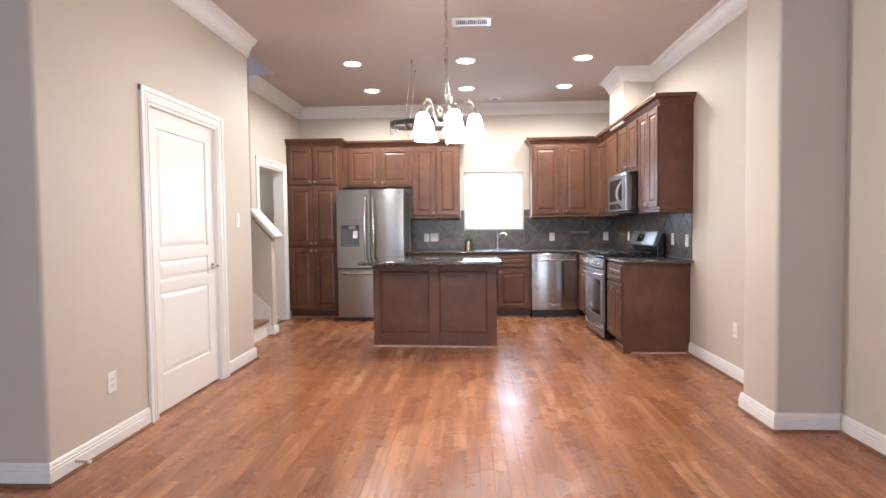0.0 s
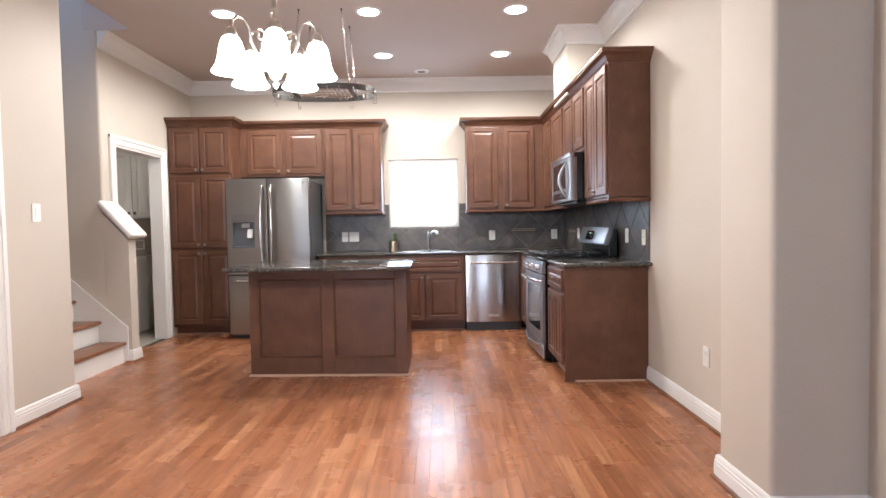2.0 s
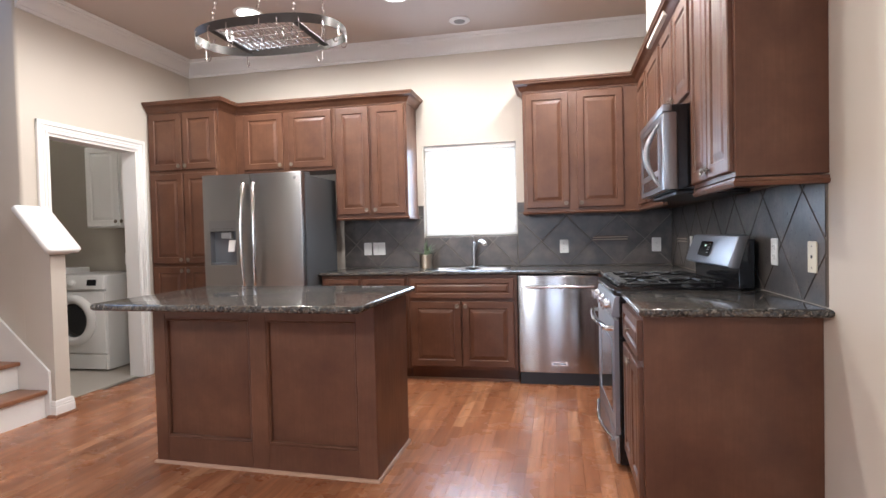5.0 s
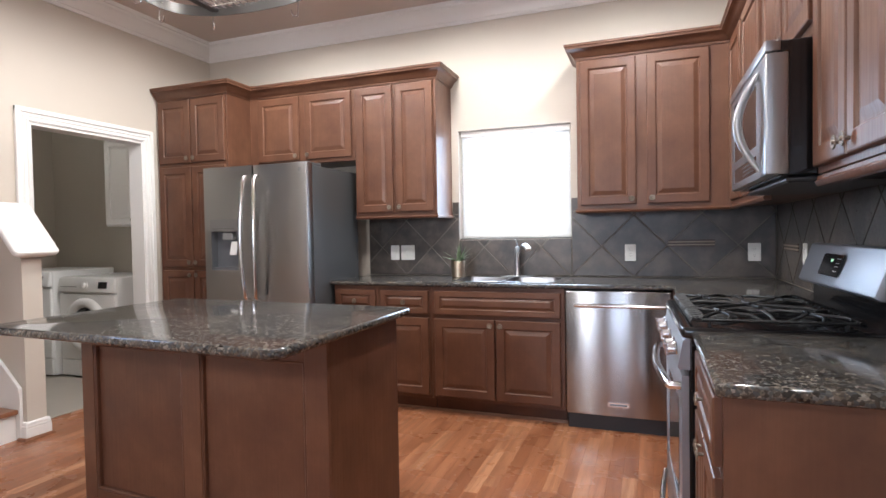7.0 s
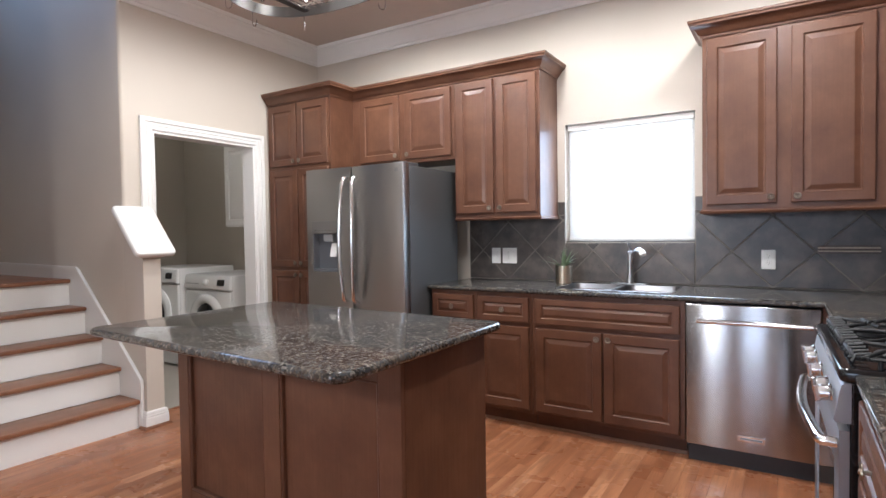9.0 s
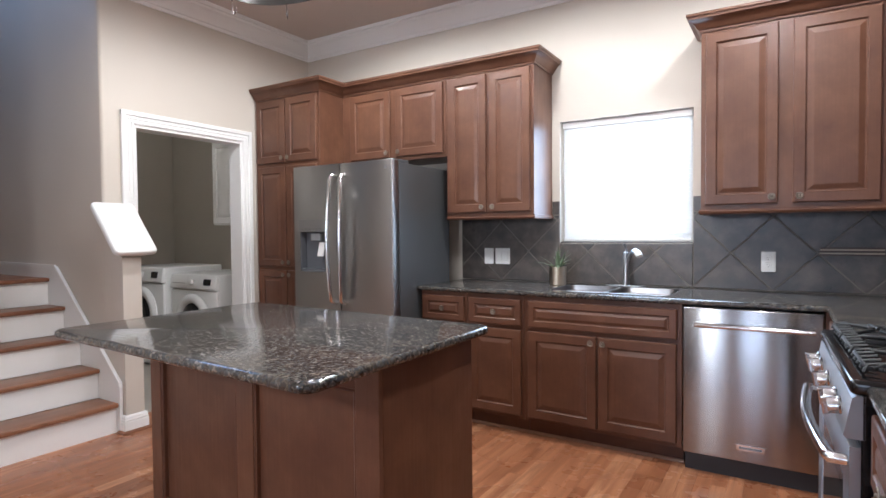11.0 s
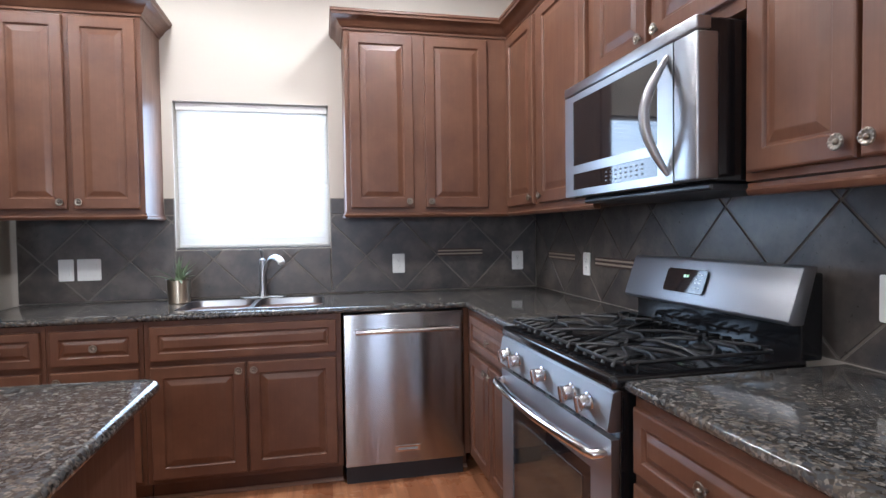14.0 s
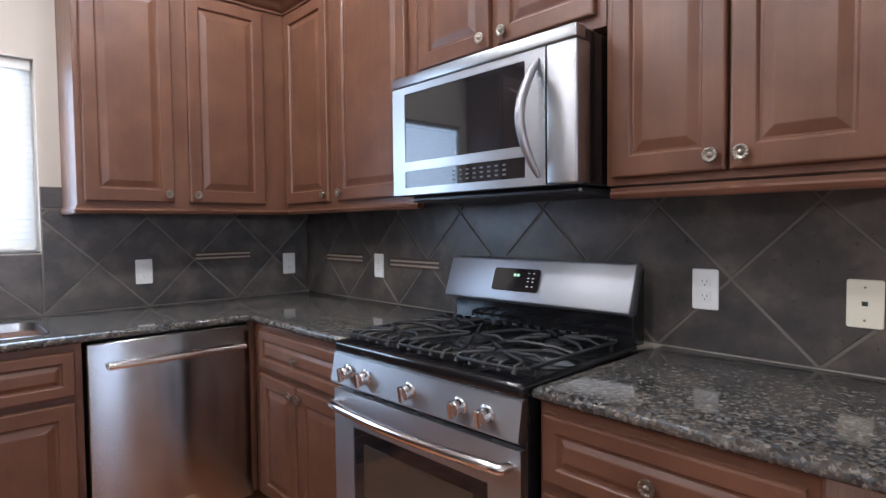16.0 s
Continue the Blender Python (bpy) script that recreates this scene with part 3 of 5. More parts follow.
pair(c, 0.635, 0.02, 2.315 - UB, 0.022, mid=0.01)

CABCROWN = [(0, 0), (0.008, 0), (0.010, 0.012), (0.020, 0.018), (0.030, 0.036), (0.048, 0.056), (0.062, 0.062), (0.064, 0.074), (0.070, 0.078), (0.070, 0.092), (0, 0.092)]
RAIL = [(0, 0), (-0.02, 0), (-0.02, -0.03), (0.004, -0.03), (0.010, -0.024), (0.012, -0.016), (0.006, -0.010), (0.006, 0)]
for nm, prof, z, paths in (("cabinet_crown", CABCROWN, 2.33, [((SX + 0.003, 7.40), (-0.79, 7.40), (-0.79, 7.67), (0.838, 7.67), (0.838, BY - 0.002)),
                                                             ((1.828, BY - 0.002), (1.828, 7.67), (FACE, 7.67), (FACE, 5.21), (WX - 0.002, 5.21))]),
                           ("light_rail", RAIL, UB, [((0.178, 7.67), (0.838, 7.67), (0.838, BY - 0.002)), ((1.828, BY - 0.002), (1.828, 7.67), (FACE, 7.67), (FACE, 6.63)),
                                                     ((FACE, 5.83), (FACE, 5.21), (WX - 0.002, 5.21))])):
    for path in paths:
        solid(nm, sweep([(x, y, z) for x, y in path], prof), WOOD, "dark-stained wooden moulding along the wall cabinets", "moulding", smooth=35)

# base cabinets
BH, BF = 0.858, 7.39            # height of the bodies, face of the back run
RF = WX - 0.622                 # face of the side run
for x0, x1 in ((0.142, 0.493), (0.495, 0.889)):
    c = cabinet("base_cabinet", "dark-stained maple base cabinet with a drawer over a door", pose(x0, BF, 0), x1 - x0, 0.608, BH, 0.1)
    w = x1 - x0
    front(c, "drawer", 0.018, w - 0.018, 0.674, 0.832, (w / 2 - 0.018, 0.0775), 0.036, n_in=0.7)
    front(c, "door", 0.018, w - 0.018, 0.125, 0.648, (0.03, 0.483))
c = cabinet("sink_cabinet", "dark-stained maple sink cabinet with two doors and a false drawer front", pose(0.891, BF, 0), 0.886, 0.608, BH, 0.1)
front(c, "false_drawer", 0.026, 0.862, 0.674, 0.832, None, 0.036, n_in=0.7)
pair(c, 0.886, 0.125, 0.648, 0.026, 'high')
cabinet("filler_cabinet", "dark-stained maple corner filler beside the dishwasher", pose(2.393, BF, 0), RF - 2.393, 0.6, BH, 0.1)
c = cabinet("base_cabinet", "dark-stained maple corner base cabinet with a drawer and two doors", pose(RF, 7.388, 0, 0, 0, RIGHT), 0.776, 0.608, BH, 0.1)
front(c, "drawer", 0.085, 0.76, 0.674, 0.832, (0.325, 0.0775), 0.036, n_in=0.7)
front(c, "door", 0.085, 0.40, 0.125, 0.648, (0.287, 0.483))
front(c, "door", 0.41, 0.76, 0.125, 0.648, (0.028, 0.483))
c = cabinet("base_cabinet", "dark-stained maple end cabinet with a drawer over two doors", pose(RF, 5.828, 0, 0, 0, RIGHT), 0.56, 0.608, BH, 0.1)
front(c, "drawer", 0.018, 0.542, 0.674, 0.832, (0.262, 0.0775), 0.036, n_in=0.7)
pair(c, 0.56, 0.125, 0.648, 0.018, 'high', 0.006)
part("end_shoe_moulding", sweep([(RF + 0.075, 5.2675, 0), (WX - 0.002, 5.2675, 0)], [(0, 0), (0.014, 0), (0.013, 0.007), (0.007, 0.013), (0, 0.015)]), SHOE, c, "pale oak shoe moulding", m=c.matrix_world.inverted())
part("end_panel", box(RF, WX - 0.002, 5.262, 5.2675, 0, BH), WOOD, c, m=c.matrix_world.inverted())

# countertops
CT = 0.891
ASKEW = 0.05                    # the island stands a little askew to the room
def worktop(name, poly, label, hole=None):
    z0, z1, r = CT - 0.032, CT, 0.015
    if hole is None:
        return solid(name, slab(poly, z0, z1, r, 5), GRANITE, label, "countertop", smooth=50)
    b = slab(poly, z0, z1, r, 5)
    b.faces.ensure_lookup_table()
    top = [f for f in b.faces if len(f.verts) == len(poly)]
    rims = {f.calc_center_median().z > CT - 0.016: list(f.edges) for f in top}
    bmesh.ops.delete(b, geom=top, context='FACES_ONLY')
    loops = {}
    for up, z in ((True, z1), (False, z0)):
        vs = [b.verts.new((x, y, z)) for x, y in hole]
        es = [b.edges.new((vs[i], vs[(i + 1) % len(vs)])) for i in range(len(vs))]
        loops[up] = vs
        bmesh.ops.triangle_fill(b, edges=rims[up] + es, use_beauty=True)
    n = len(hole)
    for i in range(n):
        b.faces.new((loops[True][i], loops[True][(i + 1) % n], loops[False][(i + 1) % n], loops[False][i]))
    return solid(name, b, GRANITE, label, "countertop", smooth=50)


SINK = (0.995, 1.70, 7.46, 7.86)
worktop("countertop", [(0.122, 7.362), (2.397, 7.362), (2.397, 6.612), (WX - 0.001, 6.612), (WX - 0.001, BY - 0.001), (0.122, BY - 0.001)],
        "polished dark brown granite worktop running round the corner", rounded(*SINK, 0.05))
worktop("countertop", [(2.397, 5.175), (WX - 0.001, 5.175), (WX - 0.001, 5.834), (2.397, 5.834)], "polished dark brown granite worktop beside the range")
worktop("island_countertop", [(x, y + ASKEW * (1.29 - x)) for x, y in rounded(-0.125, 1.292, 5.20, 6.165, 0.05)], "polished dark brown granite top of the kitchen island")

# island: posts, rails and flat panels on its faces
isl = thing("kitchen_island", "dark-stained maple kitchen island with two recessed panels", "kitchen island", pose(0, 0, 0))
IX0, IX1, IY0, IY1 = -0.025, 1.24, 5.535, 6.09
SKEW = Matrix(((1, 0, 0, 0), (-ASKEW, 1, 0, ASKEW * 1.24), (0, 0, 1, 0), (0, 0, 0, 1)))
part("body", moved(box(IX0 + 0.012, IX1 - 0.004, IY0 + 0.02, IY1, 0, BH), SKEW), WOOD, isl)
for x0, x1 in ((IX0, IX0 + 0.075), (0.56, 0.655), (IX1 - 0.095, IX1)):
    part("stile", moved(box(x0, x1, IY0, IY0 + 0.02, 0.0, BH, 0.002), SKEW), WOOD, isl)
for x0, x1 in ((IX0 + 0.075, 0.56), (0.655, IX1 - 0.095)):
    part("bottom_rail", moved(box(x0, x1, IY0, IY0 + 0.02, 0, 0.145, 0.002), SKEW), WOOD, isl)
    part("top_rail", moved(box(x0, x1, IY0, IY0 + 0.02, 0.775, BH, 0.002), SKEW), WOOD, isl)
    bead = bmesh.new()
    rr = [[bead.verts.new(p) for p in ((x0 + d, IY0 + y, 0.145 + d), (x1 - d, IY0 + y, 0.145 + d), (x1 - d, IY0 + y, 0.775 - d), (x0 + d, IY0 + y, 0.775 - d))] for d, y in ((0, 0.004), (0.006, 0.001), (0.012, 0.006), (0.014, 0.0195))]
    for p, q in zip(rr, rr[1:]):
        for i in range(4):
            bead.faces.new((p[i], p[(i + 1) % 4], q[(i + 1) % 4], q[i]))
    part("panel_bead", moved(bead, SKEW), WOOD, isl)
part("side_panel", moved(box(IX1 - 0.004, IX1, IY0 + 0.02, IY1, 0, BH), SKEW), WOOD, isl)
part("shoe_moulding", moved(sweep([(IX0, IY1, 0), (IX0, IY0, 0), (IX1, IY0, 0), (IX1, IY1, 0)], [(0, 0), (0.014, 0), (0.013, 0.007), (0.007, 0.013), (0, 0.015)]), SKEW), SHOE, isl, "pale oak shoe moulding")

# ---- kitchen window ----
x0, x1, z0, z1 = WIN
win = thing("window_1", "white vinyl kitchen window with a closed white blind", "window", kind="structure")
part("window_frame", boxes((x0, x0 + 0.035, 8.09, 8.14, z0, z1), (x1 - 0.035, x1, 8.09, 8.14, z0, z1), (x0 + 0.035, x1 - 0.035, 8.09, 8.14, z0, z0 + 0.035), (x0 + 0.035, x1 - 0.035, 8.09, 8.14, z1 - 0.035, z1)), WHITEPL, win)
pane = part("pane", box(x0 + 0.035, x1 - 0.035, 8.112, 8.118, z0 + 0.035, z1 - 0.035), PANE, win)
pane.visible_shadow = False
part("window_sill", box(x0 + 0.001, x1 - 0.001, 8.002, 8.09, z0 - 0.002, z0 + 0.008, 0.003), SLATE, win)
bl = thing("window_blind", "white roller-shade style blind lowered over the window", "blind")
part("headrail", box(x0 + 0.008, x1 - 0.008, 8.03, 8.075, z1 - 0.045, z1 - 0.002, 0.004), WHITEPL, bl)
for k in range(26):
    zc = z1 - 0.06 - 0.0292 * k
    part("slat", moved(box(-(x1 - x0) / 2 + 0.012, (x1 - x0) / 2 - 0.012, -0.0155, 0.0155, -0.0006, 0.0006), pose((x0 + x1) / 2, 8.053, zc, 68)), BLIND, bl)
part("bottom_rail", box(x0 + 0.012, x1 - 0.012, 8.043, 8.063, z0 + 0.012, z0 + 0.03, 0.003), WHITEPL, bl)
structure("backdrop", box(-0.6, 3.3, 8.9, 8.92, 0.2, 3.2), OUTSIDE, "bright overcast daylight outside the window", "backdrop")
for a, b2 in ((-1.65, -0.15), (0.95, 2.45)):
    w = thing("window_2" if a < 0 else "window_3", "white framed living room window", "window", kind="structure")
    part("window_frame", boxes((a, a + 0.05, -4.12, -4.06, 0.6, 2.5), (b2 - 0.05, b2, -4.12, -4.06, 0.6, 2.5), (a + 0.05, b2 - 0.05, -4.12, -4.06, 0.6, 0.65), (a + 0.05, b2 - 0.05, -4.12, -4.06, 2.45, 2.5), (a + 0.05, b2 - 0.05, -4.12, -4.06, 1.52, 1.57)), WHITEPL, w)
structure("backdrop_south", box(-3.2, 4.2, -4.82, -4.8, -0.2, 3.2), glowing("outdoor_daylight", (0.78, 0.87, 1.0), 3.0), "bright daylight outside the living room", "backdrop")

# ---- closet door ----
dw_, dh = DY1 - DY0 - 0.036, DTOP - 0.03
door = thing("door_1", "white three-panel closet door, closed", "door", pose(LX - 0.026, DY0 + 0.018, 0.012, 0, 0, 90), kind="structure")
st = 0.115
rails = [(0, 0.235), (0.80, 0.865), (1.02, 1.085), (1.90, dh)]
for n_, (a, b2) in (("stile", (0, st)), ("stile", (dw_ - st, dw_))):
    part(n_, box(a, b2, 0, 0.04, 0, dh, 0.0015), TRIM, door)
for a, b2 in rails:
    part("rail", box(st, dw_ - st, 0, 0.04, a, b2), TRIM, door)
for (_, a), (b2, _) in zip(rails, rails[1:]):
    part("panel", raised(dw_ - 2 * st, b2 - a, 0.030, 0.004, 1.15), TRIM, door, m=pose(dw_ / 2, 0.034, a))
    part("panel_bead", boxes((st, dw_ - st, 0.001, 0.012, b2 - 0.008, b2), (st, dw_ - st, 0.001, 0.012, a, a + 0.008), (st, st + 0.008, 0.001, 0.012, a, b2), (dw_ - st - 0.008, dw_ - st, 0.001, 0.012, a, b2)), TRIM, door)
h = part("lever_handle", merge(lathe([(0.026, 0), (0.026, 0.006), (0.02, 0.010), (0.010, 0.012), (0.009, 0.045), (0.011, 0.05)], 20, 'y'),
         moved(tube([(0, -0.045, 0), (-0.03, -0.05, 0.004), (-0.07, -0.05, 0.002), (-0.105, -0.045, -0.008)], [0.009, 0.008, 0.007, 0.006], 8), Matrix())), CHROME, door, "satin nickel lever handle", pose(dw_ - 0.06, 0, 0.925), 40)
for z in (0.33, 1.10, 1.80):
    part("hinge", merge(lathe([(0.006, -0.045), (0.006, 0.045)], 8), box(-0.004, 0.018, 0.002, 0.006, -0.045, 0.045)), CHROME, door, "satin nickel hinge", pose(-0.008, -0.008, z))


# ---- switches and outlets: the plate lies in the local xz plane and faces -y ----
def plate(label, m, w=0.075, h=0.118, kind="outlet", mat=None):
    mat = mat or WHITEPL
    root = thing("wall_outlet" if kind in ("outlet", "phone") else "light_switch", label, "outlet" if kind in ("outlet", "phone") else "switch", m)
    part("plate", moved(slab(rounded(-w / 2, w / 2, -h / 2, h / 2, 0.006, 3), 0, 0.006, 0.003, 3), Matrix.Rotation(radians(90), 4, 'X')), mat, root)
    n = max(1, round(w / 0.06) - 0)
    if kind == "outlet":
        for z in (-0.021, 0.021):
            part("socket", moved(slab(rounded(-0.0165, 0.0165, -0.0145, 0.0145, 0.008, 4), 0, 0.0085, 0.001, 2), pose(0, 0, z, 90)), mat, root)
            part("slots", boxes((-0.007, -0.0055, -0.0088, -0.0084, z - 0.001, z + 0.007), (0.0055, 0.007, -0.0088, -0.0084, z - 0.001, z + 0.007), (-0.002, 0.002, -0.0088, -0.0084, z - 0.009, z - 0.006)), INK, root, "dark slots")
        part("screw", moved(lathe([(0.003, 0), (0.003, 0.007)], 8, 'y'), Matrix()), mat, root)
    elif kind == "phone":
        part("jack", box(-0.006, 0.006, -0.0075, -0.005, -0.005, 0.006), INK, root, "dark telephone jack")
        for z in (-0.04, 0.04):
            part("screw", moved(lathe([(0.003, 0), (0.003, 0.007)], 8, 'y'), pose(0, 0, z)), NICKEL, root)
    else:
        for k in range(n):
            part("rocker", moved(box(-0.0165, 0.0165, -0.011, -0.004, -0.033, 0.033, 0.0015), pose((k - (n - 1) / 2) * 0.046, 0, 0, 2)), mat, root)
    return root


TF = 0.0095        # tile face in front of the wall
plate("white wall outlet on the beige closet wall", pose(LX + 0.0005, 2.963, 0.372, 0, 0, 90))
plate("white light switch beside the closet door", pose(LX + 0.0005, 4.73, 1.305, 0, 0, 90), kind="switch")
plate("white wall outlet low on the beige kitchen wall", pose(WX - 0.0005, 4.36, 0.392, 0, 0, RIGHT))
plate("white rocker switch on the slate backsplash", pose(0.346, BY - TF, 1.068), kind="switch")
plate("white double rocker switch on the slate backsplash", pose(0.458, BY - TF, 1.068), w=0.118, kind="switch")
plate("white outlet on the slate backsplash by the sink", pose(2.147, BY - TF, 1.06))
plate("white outlet on the slate backsplash by the corner", pose(2.908, BY - TF, 1.06))
plate("white outlet on the slate backsplash beside the corner", pose(WX - TF, 7.286, 1.072, 0, 0, RIGHT))
plate("white outlet on the slate backsplash by the range", pose(WX - TF, 5.698, 1.074, 0, 0, RIGHT))
plate("ivory telephone outlet on the slate backsplash", pose(WX - TF, 5.322, 1.067, 0, 0, RIGHT), kind="phone", mat=IVORY)

# ---- fridge ----
fr = thing("refrigerator", "stainless french-door refrigerator with dark grey sides and a water dispenser", "refrigerator", pose(0, 0, 0))
F0, FM, F1 = -0.755, -0.322, 0.12
part("body", box(F0 + 0.004, F1 - 0.004, 7.175, 7.80, 0.03, 1.70, 0.006, 2), SIDE, fr, "dark grey cabinet")
part("base_grille", box(F0 + 0.02, F1 - 0.02, 7.19, 7.78, 0.0, 0.05), PLASTIC, fr)
part("hinge_cover", box(F0 + 0.01, F0 + 0.10, 7.12, 7.30, 1.70, 1.722, 0.006, 2), SIDE, fr)
part("hinge_cover", box(F1 - 0.10, F1 - 0.01, 7.12, 7.30, 1.70, 1.722, 0.006, 2), SIDE, fr)
DX0, DX1, DZ0, DZ1 = -0.70, -0.462, 0.98, 1.256
lb = bmesh.new()
for d in ((F0, DX0, 0.70, 1.715), (DX1, FM - 0.003, 0.70, 1.715), (DX0, DX1, 0.70, DZ0), (DX0, DX1, DZ1, 1.715)):
    box(d[0], d[1], 7.10, 7.172, d[2], d[3], bm=lb)
bmesh.ops.remove_doubles(lb, verts=lb.verts, dist=0.0001)
ld = part("door", lb, FRIDGESTEEL, fr)
disp = part("dispenser", boxes((DX0, DX1, 7.158, 7.17, DZ0, DZ1), (DX0, DX0 + 0.006, 7.102, 7.16, DZ0, DZ1), (DX1 - 0.006, DX1, 7.102, 7.16, DZ0, DZ1), (DX0, DX1, 7.102, 7.16, DZ0, DZ0 + 0.02)), RECESS, fr, "grey water dispenser recess")
part("control_panel", box(DX0 - 0.004, DX1 + 0.004, 7.0965, 7.1005, DZ1 + 0.002, DZ1 + 0.088, 0.0012), SLATESTEEL, disp, "grey steel dispenser control strip")
part("key_row", boxes(*((DX0 + 0.022 + 0.034 * k, DX0 + 0.036 + 0.034 * k, 7.0958, 7.0966, DZ1 + 0.020, DZ1 + 0.023) for k in range(6))), INK, disp)
part("nozzle", box(-0.605, -0.515, 7.108, 7.155, 1.195, 1.25, 0.008, 2), GREYPL, disp)
part("paddle", moved(box(-0.03, 0.03, -0.005, 0.005, -0.05, 0.05, 0.004, 2), pose(-0.52, 7.128, 1.135, -14)), WHITEPL, disp)
part("door", box(FM + 0.003, F1, 7.10, 7.172, 0.70, 1.715, 0.008, 3), FRIDGESTEEL, fr, smooth=40)
part("freezer_drawer", box(F0, F1, 7.10, 7.172, 0.055, 0.685, 0.008, 3), FRIDGESTEEL, fr, smooth=40)
for x in (FM - 0.045, FM + 0.045):
    pts = [(x, 7.10, 0.77), (x, 7.065, 0.785)] + [(x + (0.012 if x > FM else -0.012) * math.sin(math.pi * t), 7.052 - 0.022 * math.sin(math.pi * t), 0.80 + 0.80 * t) for t in np.linspace(0, 1, 13)] + [(x, 7.065, 1.625), (x, 7.10, 1.64)]
    part("handle", tube(pts, 0.015, 12), CHROME, fr, "bowed steel handle", smooth=50)
pts = [(F0 + 0.08, 7.10, 0.635), (F0 + 0.08, 7.062, 0.635)] + [(F0 + 0.09 + 0.715 * t, 7.05 - 0.018 * math.sin(math.pi * t), 0.635) for t in np.linspace(0, 1, 11)] + [(F1 - 0.08, 7.062, 0.635), (F1 - 0.08, 7.10, 0.635)]
part("handle", tube(pts, 0.015, 12), CHROME, fr, "bowed steel handle", smooth=50)
part("badge", box(0.055, 0.08, 7.0985, 7.1005, 1.655, 1.68), GREYPL, fr, "small square badge")

# ---- dishwasher ----
dwm = thing("dishwasher", "stainless dishwasher with a straight bar handle", "dishwasher", pose(0, 0, 0))
part("tub", box(1.792, 2.386, 7.40, 7.97, 0.0, 0.848), PLASTIC, dwm, "black casing")
part("door", box(1.786, 2.388, 7.355, 7.40, 0.10, 0.852, 0.006, 3), STEEL_V, dwm, smooth=40)
part("toe_panel", box(1.797, 2.385, 7.42, 7.44, 0.0, 0.095), PLASTIC, dwm, "black toe panel")
part("handle", tube([(1.845, 7.315, 0.768), (2.353, 7.315, 0.768)], 0.0115, 12), CHROME, dwm, "polished bar handle", smooth=50)
for x in (1.852, 2.346):
    part("handle_post", moved(lathe([(0.010, 0), (0.010, 0.042)], 12, 'y'), pose(x, 7.356, 0.768)), CHROME, dwm, smooth=50)
part("badge", box(2.03, 2.157, 7.3525, 7.3555, 0.155, 0.187, 0.001), CHROME, dwm, "small steel name plate")
part("badge_bar", box(2.045, 2.142, 7.352, 7.3526, 0.166, 0.176), GREYPL, dwm)

def holed(outer, hole, y0, y1):
    """An upright plate with a rectangular opening, between two depths."""
    b = bmesh.new()
    loops = [[b.verts.new((x, y, z)) for x, z in ((r[0], r[2]), (r[1], r[2]), (r[1], r[3]), (r[0], r[3]))] for y in (y0, y1) for r in (outer, hole)]
    for i in range(4):
        k = (i + 1) % 4
        for p, q in ((0, 1), (1, 3), (3, 2), (2, 0)):
            b.faces.new((loops[p][i], loops[p][k], loops[q][k], loops[q][i]))
    return b


# ---- range: local x runs along its front, y = 0 is the oven door's face ----
rg = thing("gas_range", "stainless gas range with black cooktop and cast-iron grates", "range", pose(2.340, 6.603, 0, 0, 0, RIGHT + 2.0) @ Matrix.Diagonal((1, 1, 0.972, 1)))
W = 0.764
part("body", box(0.002, W - 0.002, 0.022, 0.642, 0.03, 0.888, 0.003), BLACK, rg, "black enamel sides")
for x in (0.05, W - 0.05):
    for y in (0.10, 0.58):
        part("foot", moved(lathe([(0.015, 0), (0.015, 0.032)], 10), pose(x, y, 0)), PLASTIC, rg)
top = slab(rounded(0, W, 0.0, 0.59, 0.018, 4), 0.886, 0.924, 0.012, 4)
part("cooktop", top, BLACK, rg, "black enamel cooktop", smooth=40)
cp = bmesh.new()
sec = [(-0.012, 0.79), (-0.006, 0.783), (0.03, 0.783), (0.03, 0.886), (0.012, 0.886), (0.004, 0.880)]
vs_ = [[cp.verts.new((x, y, z)) for y, z in sec] for x in (0.002, W - 0.002)]
for i in range(len(sec)):
    cp.faces.new((vs_[0][i], vs_[0][(i + 1) % len(sec)], vs_[1][(i + 1) % len(sec)], vs_[1][i]))
cp.faces.new(vs_[0]), cp.faces.new(vs_[1][::-1])
part("control_panel", cp, STEEL, rg, "brushed steel control panel")
for x in (0.095, 0.185, 0.385, 0.575, 0.665):
    kn = part("knob", lathe([(0.024, 0), (0.025, 0.004), (0.021, 0.008), (0.0205, 0.028), (0.019, 0.031)], 24, 'y'), KNOBSTEEL, rg, "polished steel control knob", pose(x, -0.005, 0.835, 8), 40)
    part("grip", box(-0.0075, 0.0075, -0.042, -0.028, -0.0225, 0.0225, 0.003, 2), KNOBSTEEL, kn)
for k in range(6):
    part("vent_slot", box(0.10 + 0.10 * k, 0.165 + 0.10 * k, 0.006, 0.010, 0.7655, 0.7715), PLASTIC, rg)
ov = part("oven_door", holed((0.004, W - 0.004, 0.185, 0.763), (0.105, W - 0.105, 0.255, 0.655), 0, 0.022), STEEL, rg)
part("window", box(0.105, W - 0.105, 0.003, 0.021, 0.255, 0.655), GLASSY, ov, "black oven window")
part("inner_window", box(0.155, W - 0.155, 0.0022, 0.0035, 0.30, 0.61), material("oven_inner_glass", (0.045, 0.035, 0.026), 0.05), ov, "brownish see-through glass")
pts = [(0.03, 0.0, 0.722), (0.035, -0.035, 0.722)] + [(0.045 + (W - 0.09) * t, -0.037 - 0.022 * math.sin(math.pi * t), 0.722) for t in np.linspace(0, 1, 15)] + [(W - 0.035, -0.035, 0.722), (W - 0.03, 0, 0.722)]
part("handle", tube(pts, 0.0145, 12), CHROME, ov, "bowed steel handle", smooth=50)
